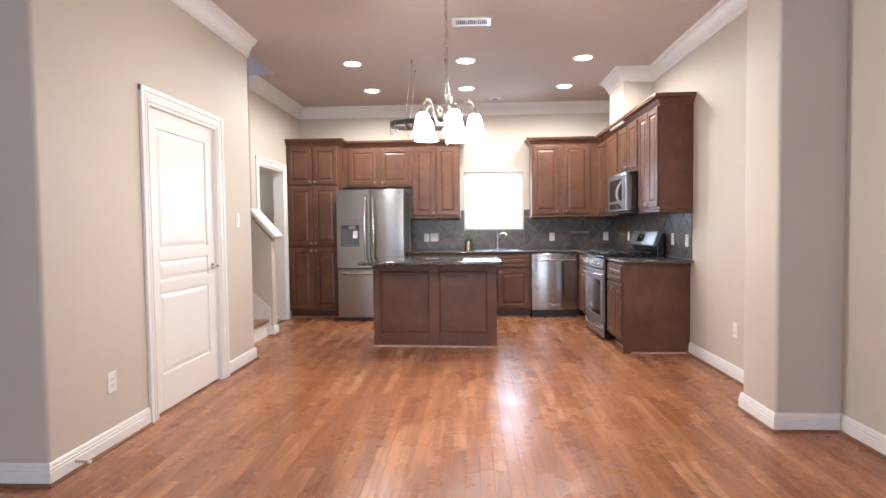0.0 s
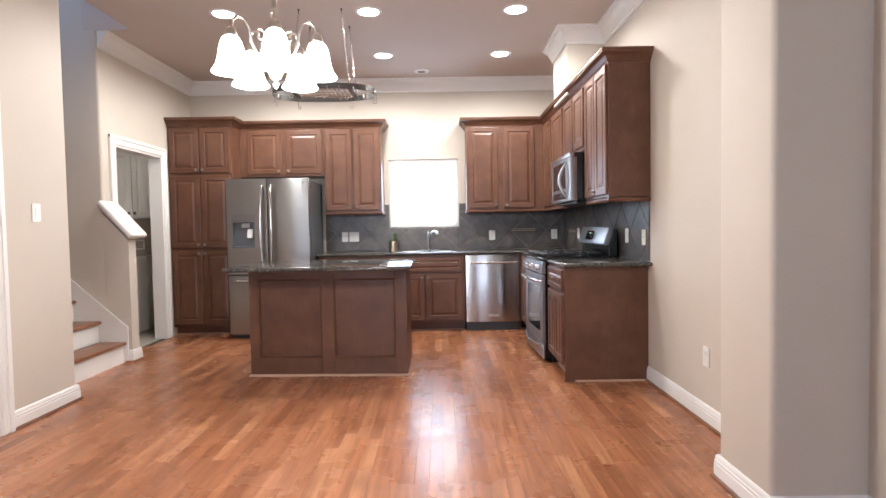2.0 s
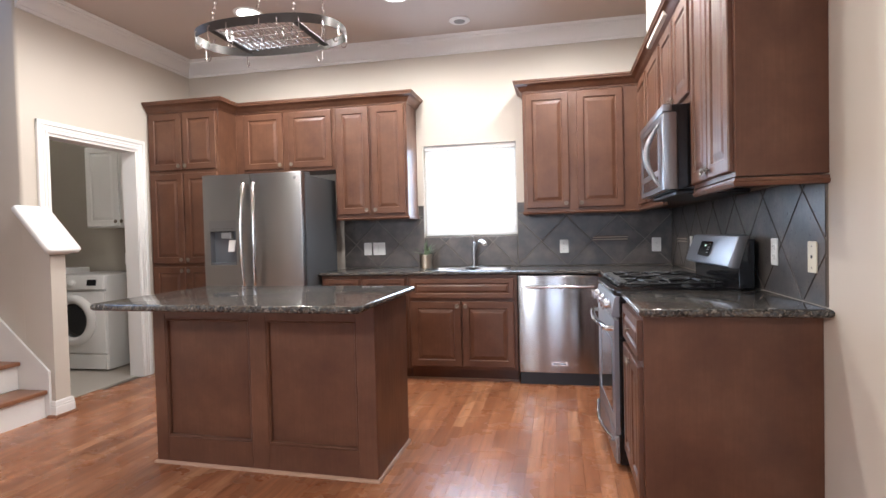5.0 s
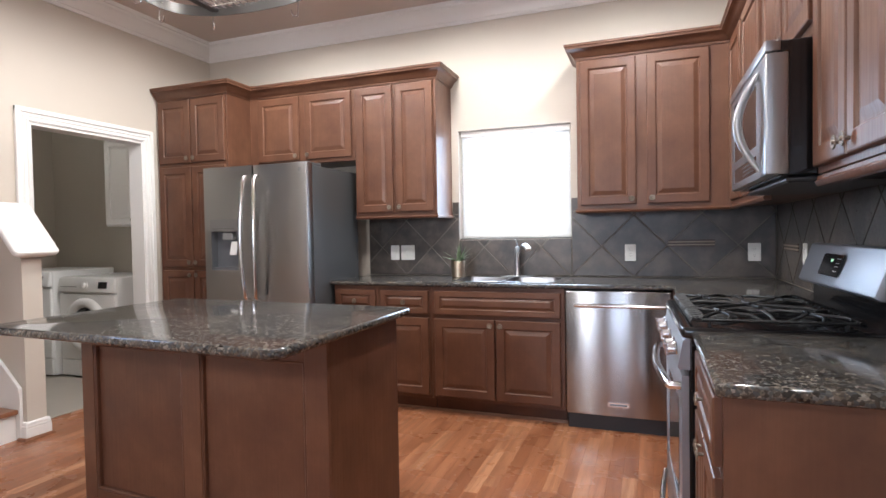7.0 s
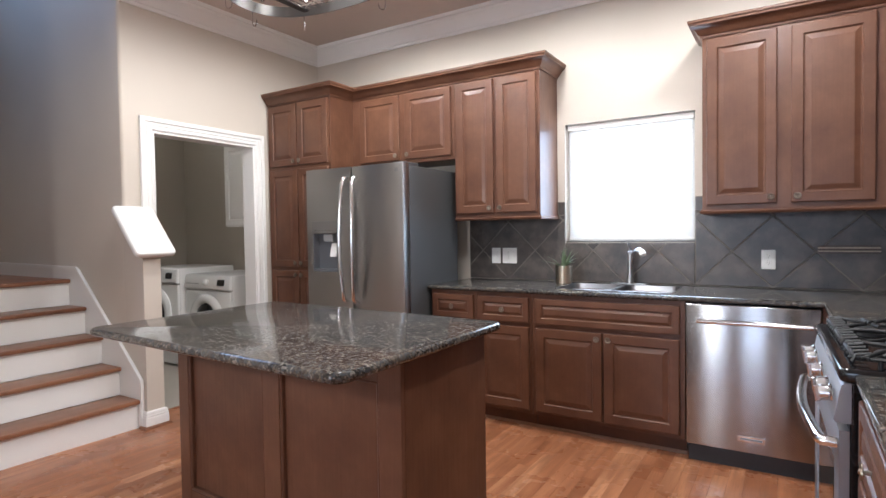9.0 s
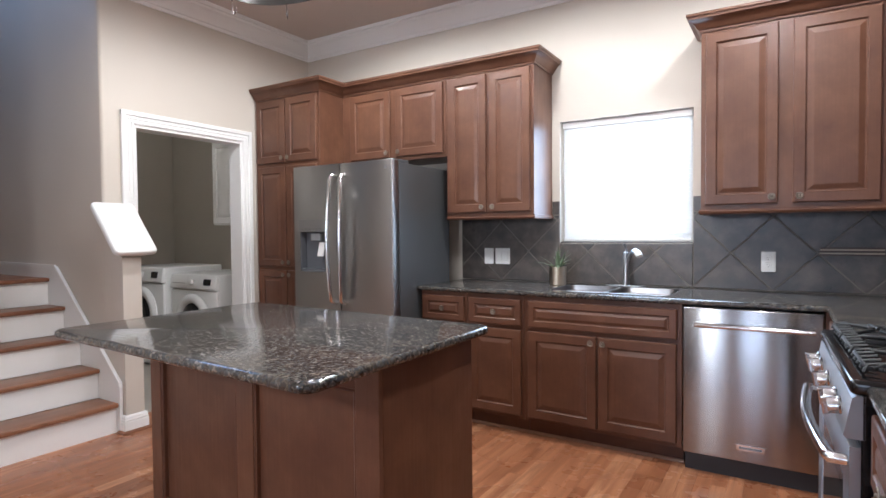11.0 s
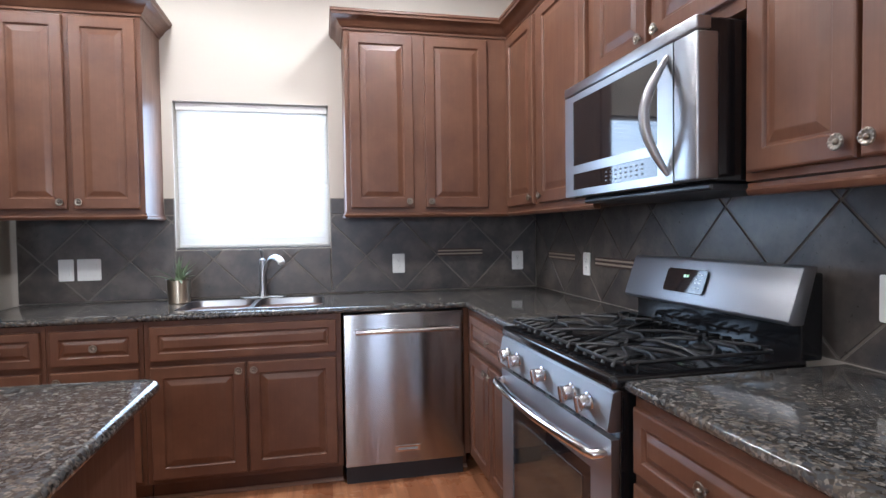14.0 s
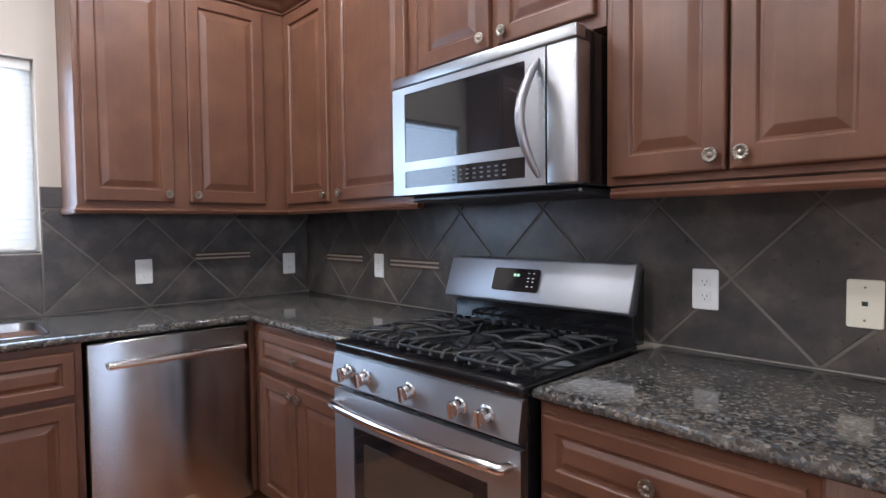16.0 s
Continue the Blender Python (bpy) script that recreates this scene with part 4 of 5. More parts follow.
dr = part("drawer", box(0.004, W - 0.004, 0, 0.022, 0.035, 0.175, 0.005, 2), STEEL, rg)
pts = [(0.05 + (W - 0.10) * t, -0.008 - 0.030 * math.sin(math.pi * t), 0.145 - 0.012 * math.sin(math.pi * t)) for t in np.linspace(0, 1, 15)]
part("handle", tube(pts, 0.011, 10), CHROME, dr, "bowed steel handle", smooth=50)
part("backguard", box(0.01, W - 0.01, 0.57, 0.645, 0.915, 1.16, 0.006, 2), BLACK, rg, "black enamel backguard")
bg = bmesh.new()
sec = [(0.518, 1.03), (0.532, 1.018), (0.57, 1.018), (0.615, 1.178), (0.582, 1.182), (0.568, 1.176)]
vs_ = [[bg.verts.new((x, y, z)) for y, z in sec] for x in (0.0, W)]
for i in range(len(sec)):
    bg.faces.new((vs_[0][i], vs_[0][(i + 1) % len(sec)], vs_[1][(i + 1) % len(sec)], vs_[1][i]))
bg.faces.new(vs_[0]), bg.faces.new(vs_[1][::-1])
bmesh.ops.bevel(bg, geom=bg.edges[:], offset=0.004, segments=2, affect='EDGES', profile=0.5)
gp = part("display_panel", bg, GUARDSTEEL, rg, "brushed steel display panel", smooth=40)
tilt = math.degrees(math.atan2(0.05, 0.146))
dm = pose(W / 2 - 0.05, 0.5395, 1.105, -tilt)
dsp = part("display", moved(slab(rounded(-0.10, 0.10, -0.042, 0.042, 0.01, 3), 0, 0.004, 0.001, 2), Matrix.Rotation(radians(90), 4, 'X')), GLASSY, gp, "black glass display", dm)
for k in range(4):
    for j in range(2):
        part("key_mark", boxes((0.052 + 0.02 * (k % 2), 0.060 + 0.02 * (k % 2), -0.0046, -0.0042, -0.024 + 0.018 * (k // 2) + 0.03 * j, -0.021 + 0.018 * (k // 2) + 0.03 * j)), WHITEPL, gp, "", dm)
part("clock_digits", boxes(*((-0.008 + 0.014 * k, 0.002 + 0.014 * k, -0.0048, -0.0042, 0.012, 0.022) for k in range(2))), CLOCK, gp, "dim green lit clock", dm)
# burners and grates
BURN = [(0.17, 0.14, 0.045), (0.17, 0.40, 0.036), (W / 2, 0.27, 0.05), (W - 0.17, 0.14, 0.05), (W - 0.17, 0.40, 0.036)]
for x, y, r in BURN:
    bu = part("burner", moved(lathe([(r + 0.012, 0), (r + 0.010, 0.008), (r, 0.010)], 20), pose(x, y, 0.922)), CAST, rg, smooth=40)
    part("burner_cap", moved(lathe([(r - 0.004, 0), (r, 0.003), (r, 0.008), (r - 0.006, 0.012)], 20), pose(x, y, 0.932)), CAST, bu, smooth=40)
ZG = 0.957
def bar(b, *pts):
    return merge(b, tube(pts, 0.0055, 6))
for gx0, gx1, spots_ in ((0.025, 0.262, (BURN[0], BURN[1])), (0.268, 0.496, (BURN[2],)), (0.502, W - 0.025, (BURN[3], BURN[4]))):
    b = bmesh.new()
    y0_, y1_ = 0.035, 0.51
    bar(b, (gx0, y0_ + 0.03, ZG - 0.01), (gx0, y1_ - 0.03, ZG - 0.01))
    bar(b, (gx1, y0_ + 0.03, ZG - 0.01), (gx1, y1_ - 0.03, ZG - 0.01))
    for yy in (y0_, y1_):
        s_ = 1 if yy == y0_ else -1
        bar(b, (gx0, yy + 0.03 * s_, ZG - 0.01), (gx0 + 0.025, yy, ZG - 0.01), (gx1 - 0.025, yy, ZG - 0.01), (gx1, yy + 0.03 * s_, ZG - 0.01))
    for x, y in ((gx0, y0_ + 0.05), (gx1, y0_ + 0.05), (gx0, y1_ - 0.05), (gx1, y1_ - 0.05)):
        bar(b, (x, y, ZG - 0.01), (x, y, 0.9225))
    for bx, by, r in spots_:
        fl = (by - 0.115, by + 0.115) if len(spots_) == 2 else (by - 0.22, by + 0.22)
        for ex, ey in ((gx0, fl[0] + 0.02), (gx1, fl[0] + 0.02), (gx0, fl[1] - 0.02), (gx1, fl[1] - 0.02), (gx0, by), (gx1, by)):
            d = Vector((ex - bx, ey - by))
            L_ = d.length
            u = d / L_
            n_ = Vector((-u.y, u.x)) * 0.012
            bar(b, (ex, ey, ZG - 0.01), (bx + u.x * L_ * 0.7 + n_.x, by + u.y * L_ * 0.7 + n_.y, ZG), (bx + u.x * 0.022, by + u.y * 0.022, ZG))
    if len(spots_) == 2:
        bar(b, (gx0, 0.27, ZG - 0.01), (gx0 + 0.06, 0.27, ZG), (gx1 - 0.06, 0.27, ZG), (gx1, 0.27, ZG - 0.01))
    for k in range(5):
        nx = gx0 + (gx1 - gx0) * (k + 0.5) / 5
        bar(b, (nx, y0_ - 0.004, ZG - 0.022), (nx, y0_ + 0.004, ZG - 0.004), (nx, y0_ + 0.035, ZG))
        bar(b, (nx, y1_ + 0.004, ZG - 0.022), (nx, y1_ - 0.004, ZG - 0.004), (nx, y1_ - 0.035, ZG))
    part("grate", b, CAST, rg, "black cast-iron grate", smooth=60)

# ---- microwave ----
mw = thing("microwave", "stainless over-the-range microwave with a bowed handle", "microwave", pose(2.608, 6.614, -0.022, 0, 0, RIGHT))
W = 0.764
part("body", box(0.003, W - 0.003, 0.03, 0.41, 1.392, 1.80, 0.004), BLACK, mw, "black casing")
part("underside", box(0.03, W - 0.03, 0.06, 0.39, 1.372, 1.392, 0.006), PLASTIC, mw, "black underside with lamp cover")
part("top_grille", moved(box(0, W, -0.004, 0.04, 1.768, 1.803, 0.005, 3), Matrix()), STEEL, mw, smooth=40)
b = boxes((0, 0.066, 0, 0.035, 1.396, 1.765), (0.594, 0.664, 0, 0.035, 1.396, 1.765), (0.066, 0.594, 0, 0.035, 1.742, 1.765), (0.066, 0.594, 0, 0.035, 1.478, 1.508), (0.066, 0.594, 0, 0.035, 1.396, 1.42))
bmesh.ops.remove_doubles(b, verts=b.verts, dist=0.0001)
md = part("door", b, STEEL, mw)
part("window", box(0.066, 0.594, 0.002, 0.033, 1.508, 1.742), GLASSY, md, "black glass window")
part("key_strip", box(0.066, 0.594, 0.002, 0.033, 1.42, 1.478), GLASSY, md, "black glass key strip")
for k in range(8):
    for j in range(3):
        part("key_mark", box(0.300 + 0.030 * k, 0.312 + 0.030 * k, 0.0012, 0.0022, 1.432 + 0.014 * j, 1.4365 + 0.014 * j), KEYGREY, md)
steps = np.linspace(0, 1, 17)
pts = [(0.640 - 0.016 * math.sin(math.pi * t), 0.002 - 0.062 * math.sin(math.pi * t), 1.418 + 0.318 * t) for t in steps]
part("handle", tube(pts, [0.006 + 0.0085 * math.sin(math.pi * t) ** 0.6 for t in steps], 10), STEEL, md, "bowed steel handle", smooth=50)
part("side_trim", box(0.667, W, -0.002, 0.062, 1.396, 1.765, 0.006, 3), STEEL, mw, smooth=40)

# ---- sink, faucet, plant ----
SINKSTEEL = material("satin_sink_steel", (0.33, 0.33, 0.335), 0.3, 1.0)
sk = thing("sink", "stainless double-bowl sink set under the worktop", "sink", pose(0, 0, 0))
sx0, sx1, sy0, sy1 = SINK
for a, b2 in ((sx0 + 0.006, 1.338), (1.354, sx1 - 0.006)):
    b = bmesh.new()
    rings = []
    for d, z in ((-0.005, CT + 0.0002), (-0.002, CT + 0.0016), (0.003, CT), (0.006, CT - 0.017), (0.012, 0.78), (0.03, 0.715), (0.06, 0.705)):
        rings.append([b.verts.new((*p, z)) for p in offset(rounded(a, b2, sy0 + 0.006, sy1 - 0.006, 0.06, 5), d)])
    for p, q in zip(rings, rings[1:]):
        for i in range(len(p)):
            b.faces.new((p[i], p[(i + 1) % len(p)], q[(i + 1) % len(p)], q[i]))
    b.faces.new(rings[-1])
    bowl = part("bowl", b, SINKSTEEL, sk, smooth=50)
    part("drain", moved(lathe([(0.04, 0), (0.042, 0.003), (0.03, 0.0035)], 20), pose((a + b2) / 2, 7.66, 0.705)), CHROME, bowl)
part("divider", box(1.333, 1.359, sy0 + 0.012, sy1 - 0.012, CT - 0.027, CT - 0.0005, 0.005, 2), SINKSTEEL, sk)
fc = thing("faucet", "brushed nickel single-lever faucet on the worktop", "faucet", pose(1.365, 7.905, CT))
part("base_plate", slab(rounded(-0.125, 0.125, -0.028, 0.028, 0.027, 8), 0, 0.008, 0.003, 3), STEEL, fc, smooth=40)
part("column", lathe([(0.024, 0.006), (0.022, 0.03), (0.0175, 0.05), (0.017, 0.16), (0.018, 0.20), (0.016, 0.215), (0.008, 0.222)], 20), STEEL, fc, smooth=40)
part("spout", tube([(0.004, -0.004, 0.10), (0.012, -0.012, 0.15), (0.028, -0.032, 0.195), (0.050, -0.062, 0.222), (0.076, -0.096, 0.230), (0.098, -0.124, 0.222)], [0.011, 0.012, 0.0135, 0.016, 0.019, 0.020], 12, flat=0.75), STEEL, fc, smooth=50)
part("spray_head", tube([(0.096, -0.121, 0.2235), (0.108, -0.136, 0.213), (0.114, -0.143, 0.199)], [0.0205, 0.0215, 0.0205], 14, flat=0.8), WHITEPL, fc, "pale spray head", smooth=40)
part("lever", tube([(0, 0, 0.215), (0.0, 0.0, 0.235), (-0.004, -0.02, 0.262), (-0.006, -0.04, 0.272)], [0.007, 0.007, 0.006, 0.005], 8), STEEL, fc, smooth=50)
pot = thing("potted_plant", "small spiky succulent in a champagne metal pot on the worktop", "plant", pose(0.95, 7.80, CT))
pt = part("pot", lathe([(0.050, 0), (0.054, 0.004), (0.057, 0.118), (0.057, 0.122), (0.053, 0.122), (0.051, 0.105)], 28), BRASSPOT, pot, "champagne metal pot", smooth=40)
part("soil", moved(lathe([(0.051, 0), (0.051, 0.004), (0.02, 0.008)], 20), pose(0, 0, 0.104)), SOIL, pt)
rl = random.Random(9)
for k in range(24):
    b = bmesh.new()
    L_, wd = rl.uniform(0.10, 0.19), rl.uniform(0.007, 0.011)
    lean = rl.uniform(8, 68) if k > 6 else rl.uniform(0, 15)
    prev = None
    for s in range(6):
        t = s / 5
        y = L_ * t * (1 - 0.15 * t)
        z = -0.35 * L_ * t * t * (lean / 70)
        hw = wd * (1 - t) ** 0.7 if s < 5 else 0.0004
        row = [b.verts.new((-hw, z, y)), b.verts.new((0, z - hw * 0.5, y)), b.verts.new((hw, z, y)), b.verts.new((0, z + hw * 0.35, y))]
        if prev:
            for i in range(4):
                b.faces.new((prev[i], prev[(i + 1) % 4], row[(i + 1) % 4], row[i]))
        prev = row
    part("leaf", b, LEAF, pot, m=pose(rl.uniform(-0.015, 0.015), rl.uniform(-0.015, 0.015), 0.108) @ Matrix.Rotation(rl.uniform(0, 6.28), 4, 'Z') @ Matrix.Rotation(radians(lean), 4, 'X'), smooth=60)

# ---- stairs ----
RISE, RUN, NX = 0.19, 0.217, -1.325
stairs = thing("staircase", "white-riser staircase with oak treads leading up to a landing", "stairs", kind="")
for k in range(5):
    z, x = RISE * (k + 1), NX - RUN * k
    back = x - RUN - 0.02 if k < 4 else -3.6
    part("tread", box(back, x, 5.051, 6.149, z - 0.028, z, 0.007, 3), TREAD, stairs, "oak tread", smooth=40)
    part("riser", box(x - 0.045, x - 0.028, 5.052, 6.148, z - RISE, z - 0.028), TRIM, stairs, "white painted riser")
    part("cove", sweep([(x - 0.028, 6.148, z - 0.028), (x - 0.028, 5.052, z - 0.028)], [(0, 0), (-0.012, 0), (-0.008, -0.008), (0, -0.014)]), TRIM, stairs)


def prism(poly, y0, y1):
    """A plate of an outline in x and z, between two depths."""
    b = bmesh.new()
    a = [[b.verts.new((x, y, z)) for x, z in poly] for y in (y0, y1)]
    n = len(poly)
    for i in range(n):
        b.faces.new((a[0][i], a[0][(i + 1) % n], a[1][(i + 1) % n], a[1][i]))
    b.faces.new(a[0][::-1])
    b.faces.new(a[1])
    return b


skirt = [(-1.315, 0), (-1.315, 0.315), (-2.11, 1.03), (-3.59, 1.045), (-3.59, 0.0)]
part("skirt_board", prism(skirt, 6.15, 6.168), TRIM, stairs, "white skirt board on the stairwell wall")
part("skirt_cap", prism([(-1.309, 0.30), (-1.309, 0.322), (-2.107, 1.042), (-3.59, 1.057), (-3.59, 1.035), (-2.113, 1.018)], 6.142, 6.152), TRIM, stairs)
structure("wall_knee", prism([(-1.61, 0), (-1.287, 0), (-1.287, 1.10), (-1.61, 1.46)], 6.172, 6.29), WALL, "beige sloping knee wall beside the stairs", "wall")
ang = math.degrees(math.atan2(0.335, 0.30))
cap = thing("stair_cap", "white sloping cap board on the knee wall", "handrail", pose(-1.375, 6.225, 1.275, 0, ang, 0))
b = slab(rounded(-0.215, 0.215, -0.135, 0.135, 0.03, 4), 0.0, 0.04, 0.012, 4)
part("cap_board", b, TRIM, cap, smooth=40)
part("cap_moulding", box(-0.20, 0.195, -0.085, 0.085, -0.03, 0.0, 0.008, 2), TRIM, cap)

# ---- handrail end and door stop ----
rail = thing("handrail", "dark wooden wall handrail on two brackets", "handrail", pose(0, 2.40, 0.95))
part("rail", tube([(-2.6, 0, 0), (-1.33, 0, 0), (-1.305, 0, 0)], [0.024, 0.024, 0.012], 12), material("dark_handrail_wood", (0.05, 0.018, 0.01), 0.35), rail, smooth=60)
for x in (-2.3, -1.6):
    part("bracket", tube([(x, 0, -0.02), (x, 0.02, -0.05), (x, 0.075, -0.06)], 0.006, 8), NICKEL, rail)
ds = thing("door_stop", "spring door stop on the white baseboard", "door stop", pose(LX + 0.016, 2.63, 0.055))
part("spring", tube([(0.004 + 0.07 * t, 0.006 * math.cos(60 * t), 0.006 * math.sin(60 * t)) for t in np.linspace(0, 1, 90)], 0.0013, 5), NICKEL, ds)
part("tip", moved(lathe([(0.008, 0.072), (0.009, 0.076), (0.008, 0.086)], 12, 'x'), Matrix()), WHITEPL, ds)

# ---- laundry ----
def machine(name, label, cat, x0, y0=7.34, tall=1.0):
    root = thing(name, label, cat, pose(x0, y0, 0.006) @ Matrix.Diagonal((1, 1, tall, 1)))
    part("body", box(0, 0.68, 0.02, 0.63, 0.01, 0.885, 0.012, 3), ENAMEL, root, smooth=40)
    part("front_panel", box(0.006, 0.674, 0.0, 0.03, 0.16, 0.74, 0.012, 3), ENAMEL, root, smooth=40)
    part("kick_panel", box(0.006, 0.674, 0.004, 0.03, 0.015, 0.155, 0.008, 2), ENAMEL, root)
    cpn = part("control_panel", moved(box(0.006, 0.674, -0.02, 0.03, -0.065, 0.065, 0.012, 3), pose(0, 0.012, 0.815, -10)), ENAMEL, root, smooth=40)
    part("dial", moved(lathe([(0.035, 0), (0.036, 0.006), (0.027, 0.01), (0.025, 0.03), (0.022, 0.032)], 24, 'y'), pose(0.34, -0.008, 0.815, -10)), ENAMEL, root, smooth=40)
    part("display", moved(box(0.50, 0.60, -0.023, -0.018, -0.028, 0.028), pose(0, 0.012, 0.815, -10)), DOORGLASS, root, "dark display")
    part("drawer_slot", moved(box(0.04, 0.24, -0.0225, -0.018, -0.02, -0.014), pose(0, 0.012, 0.815, -10)), GREYPL, root)
    rim = part("door", moved(lathe([(0.235, 0), (0.24, 0.012), (0.225, 0.035), (0.19, 0.045), (0.165, 0.035), (0.155, 0.010)], 40, 'y'), pose(0.34, 0.0, 0.47)), ENAMEL, root, smooth=50)
    part("window", moved(lathe([(0.158, 0.008), (0.15, 0.022), (0.10, 0.036), (0.03, 0.040)], 32, 'y'), pose(0.34, 0.0, 0.47)), DOORGLASS, rim, "dark bowl-shaped door glass", smooth=50)
    return root


machine("dryer", "white front-loading dryer beside the washer", "dryer", -2.645)
machine("washing_machine", "white front-loading washing machine in the laundry", "washing machine", -3.345, 7.28, 1.06)
c = cabinet("laundry_cabinet", "white painted wall cabinet above the dryer", pose(-2.43, 7.66, 1.335), 0.77, 0.318, 0.79, mat=TRIM)
for k, (a, b2) in enumerate(((0.012, 0.38), (0.39, 0.758))):
    front(c, "door", a, b2, 0.012, 0.778, ((0.34, 0.045) if k == 0 else (0.028, 0.045)), mat=TRIM)
solid("access_panel", box(-3.578, -3.57, 6.9, 7.1, 1.15, 1.75, 0.003), TRIM, "white access panel on the laundry wall", "panel")
wb = thing("washer_hookup_box", "recessed washer hookup box with a dark valve on the laundry wall", "plumbing box", pose(-2.2, 7.978, 1.02))
part("rim", boxes((-0.10, 0.10, -0.006, 0.0, -0.06, -0.045), (-0.10, 0.10, -0.006, 0.0, 0.045, 0.06), (-0.10, -0.085, -0.006, 0, -0.045, 0.045), (0.085, 0.10, -0.006, 0, -0.045, 0.045)), WHITEPL, wb)
part("valve", merge(lathe([(0.012, 0), (0.012, 0.05), (0.02, 0.055), (0.02, 0.065)], 12, 'y')), PLASTIC, wb)

# unseen ceiling globe, added only to brighten the laundry
lamp = thing("laundry_fill", "unseen glowing globe added to light the laundry", "ceiling light", pose(-2.5, 6.9, CEIL))
part("base", lathe([(0.10, 0), (0.10, -0.02), (0.08, -0.025)], 24), TRIM, lamp)
part("globe", lathe([(0.085, -0.022), (0.12, -0.05), (0.11, -0.09), (0.06, -0.115), (0.02, -0.12)], 24), glowing("laundry_fill_glow", (1.0, 0.92, 0.8), 24, sampling='AUTO'), lamp, "glowing fill globe", smooth=60)

# ---- backsplash ----
def clip(poly, u0, u1, v0, v1):
    for ax, lim, sgn in ((0, u0, 1), (0, u1, -1), (1, v0, 1), (1, v1, -1)):
        out = []
        for i in range(len(poly)):
            p, q = poly[i - 1], poly[i]
            a, b2 = sgn * (p[ax] - lim), sgn * (q[ax] - lim)
            if (a >= 0) != (b2 >= 0):
                t = a / (a - b2)
                out.append((p[0] + t * (q[0] - p[0]), p[1] + t * (q[1] - p[1])))
            if b2 >= 0:
                out.append(q)
        poly = out
        if len(poly) < 3:
            return []
    clean = [p for i, p in enumerate(poly) if (abs(p[0] - poly[i - 1][0]) + abs(p[1] - poly[i - 1][1])) > 1e-4]
    return clean if len(clean) >= 3 else []


def tile(poly, t0, t1, g=0.0040, e=0.0014):
    b = bmesh.new()
    n = len(poly)
    rings = [[b.verts.new((p.x, -d, p.y)) for p in offset(poly, o)] for o, d in ((g, t0), (g, t1 - e), (g + e, t1))]
    for p, q in zip(rings, rings[1:]):
        for i in range(n):
            b.faces.new((p[i], p[(i + 1) % n], q[(i + 1) % n], q[i]))
    b.faces.new(rings[-1])
    return b


DIAG = 0.431
def backsplash(m, u0, u1, vertex, extra, name_label, zt=1.36):
    """Slate tiles laid as diamonds between worktop and cabinets; u runs along the wall. extra: small straight pieces (u0, u1, v0, v1)."""
    root = thing("backsplash", name_label, "backsplash", m, kind="structure")
    zb = CT + 0.001
    part("grout_bed", boxes((u0, u1, -0.005, 0, zb, zt), *((a, b2, -0.005, 0, c_, d) for a, b2, c_, d in extra)), GROUT, root, "sandy grout")
    k0 = int((u0 - vertex) / (DIAG / 2)) - 3
    for k in range(k0, k0 + int((u1 - u0) / (DIAG / 2)) + 8):
        cu = vertex + k * DIAG / 2
        cz = zb + (DIAG / 2 if k % 2 == 0 else 0.0)
        for j in (0, 1):
            z = cz + j * DIAG
            h_ = DIAG / 2
            poly = clip([(cu, z - h_), (cu + h_, z), (cu, z + h_), (cu - h_, z)], u0, u1, zb, zt)
            if poly and (max(p[0] for p in poly) - min(p[0] for p in poly)) > 0.012 and (max(p[1] for p in poly) - min(p[1] for p in poly)) > 0.012:
                part("tile", tile(poly, 0.004, 0.0092), SLATE, root)
    for a, b2, c_, d in extra:
        part("tile", tile([(a, c_), (b2, c_), (b2, d), (a, d)], 0.004, 0.0092), SLATE, root)
    return root


backsplash(pose(0, BY, 0), 0.112, 0.893, 2.17 - 4 * DIAG, [(0.84, 0.893, 1.36, 1.455)], "dark slate backsplash tiles laid as diamonds beside the window")
backsplash(pose(0, BY, 0), 1.747, WX - 0.011, 2.17, [(1.747, 1.84, 1.36, 1.455)], "dark slate backsplash tiles laid as diamonds in the corner")
backsplash(pose(0, BY, 0), 0.8935, 1.7465, 2.17 - 2 * DIAG, [], "dark slate backsplash tiles below the window", 1.163)
backsplash(pose(WX, BY - 0.001, 0, 0, 0, RIGHT), 0.0, 2.775, BY - 5.415 - 6 * DIAG, [], "dark slate backsplash tiles laid as diamonds behind the range", 1.36)
STRIPS = [(pose(2.535, BY - 0.0095, 1.121), 0.285), (pose(WX - 0.0095, 7.605, 1.10, 0, 0, RIGHT), 0.345), (pose(WX - 0.0095, 7.02, 1.091, 0, 0, RIGHT), 0.348)]
for m, w in STRIPS:
    st_ = thing("accent_strip", "bronze and cream accent strips set in the backsplash", "tile", m)
    for k in range(5):
        part("strip", box(-w / 2, w / 2, -0.0035, 0, -0.024 + 0.0098 * k, -0.0155 + 0.0098 * k, 0.001), STRIP_DARK if k % 2 == 0 else STRIP_LIGHT, st_)

# ---- ceiling: downlights, vent, small detector ----
for cx, cy in CANS:
    d = thing("recessed_light", "lit recessed ceiling downlight with a white trim ring", "ceiling light", pose(cx, cy, CEIL), "recessed ceiling lights")
    part("trim_ring", lathe([(0.084, -0.002), (0.088, -0.006), (0.108, -0.006), (0.112, -0.001), (0.112, 0.0)], 32), TRIM, d, smooth=40)
    part("lamp", lathe([(0.083, -0.0045), (0.083, -0.0075), (0.04, -0.010)], 28), BULB, d, "glowing lamp")
d = thing("ceiling_detector", "small round white ceiling fixture, unlit", "ceiling fixture", pose(1.33, 7.62, CEIL))
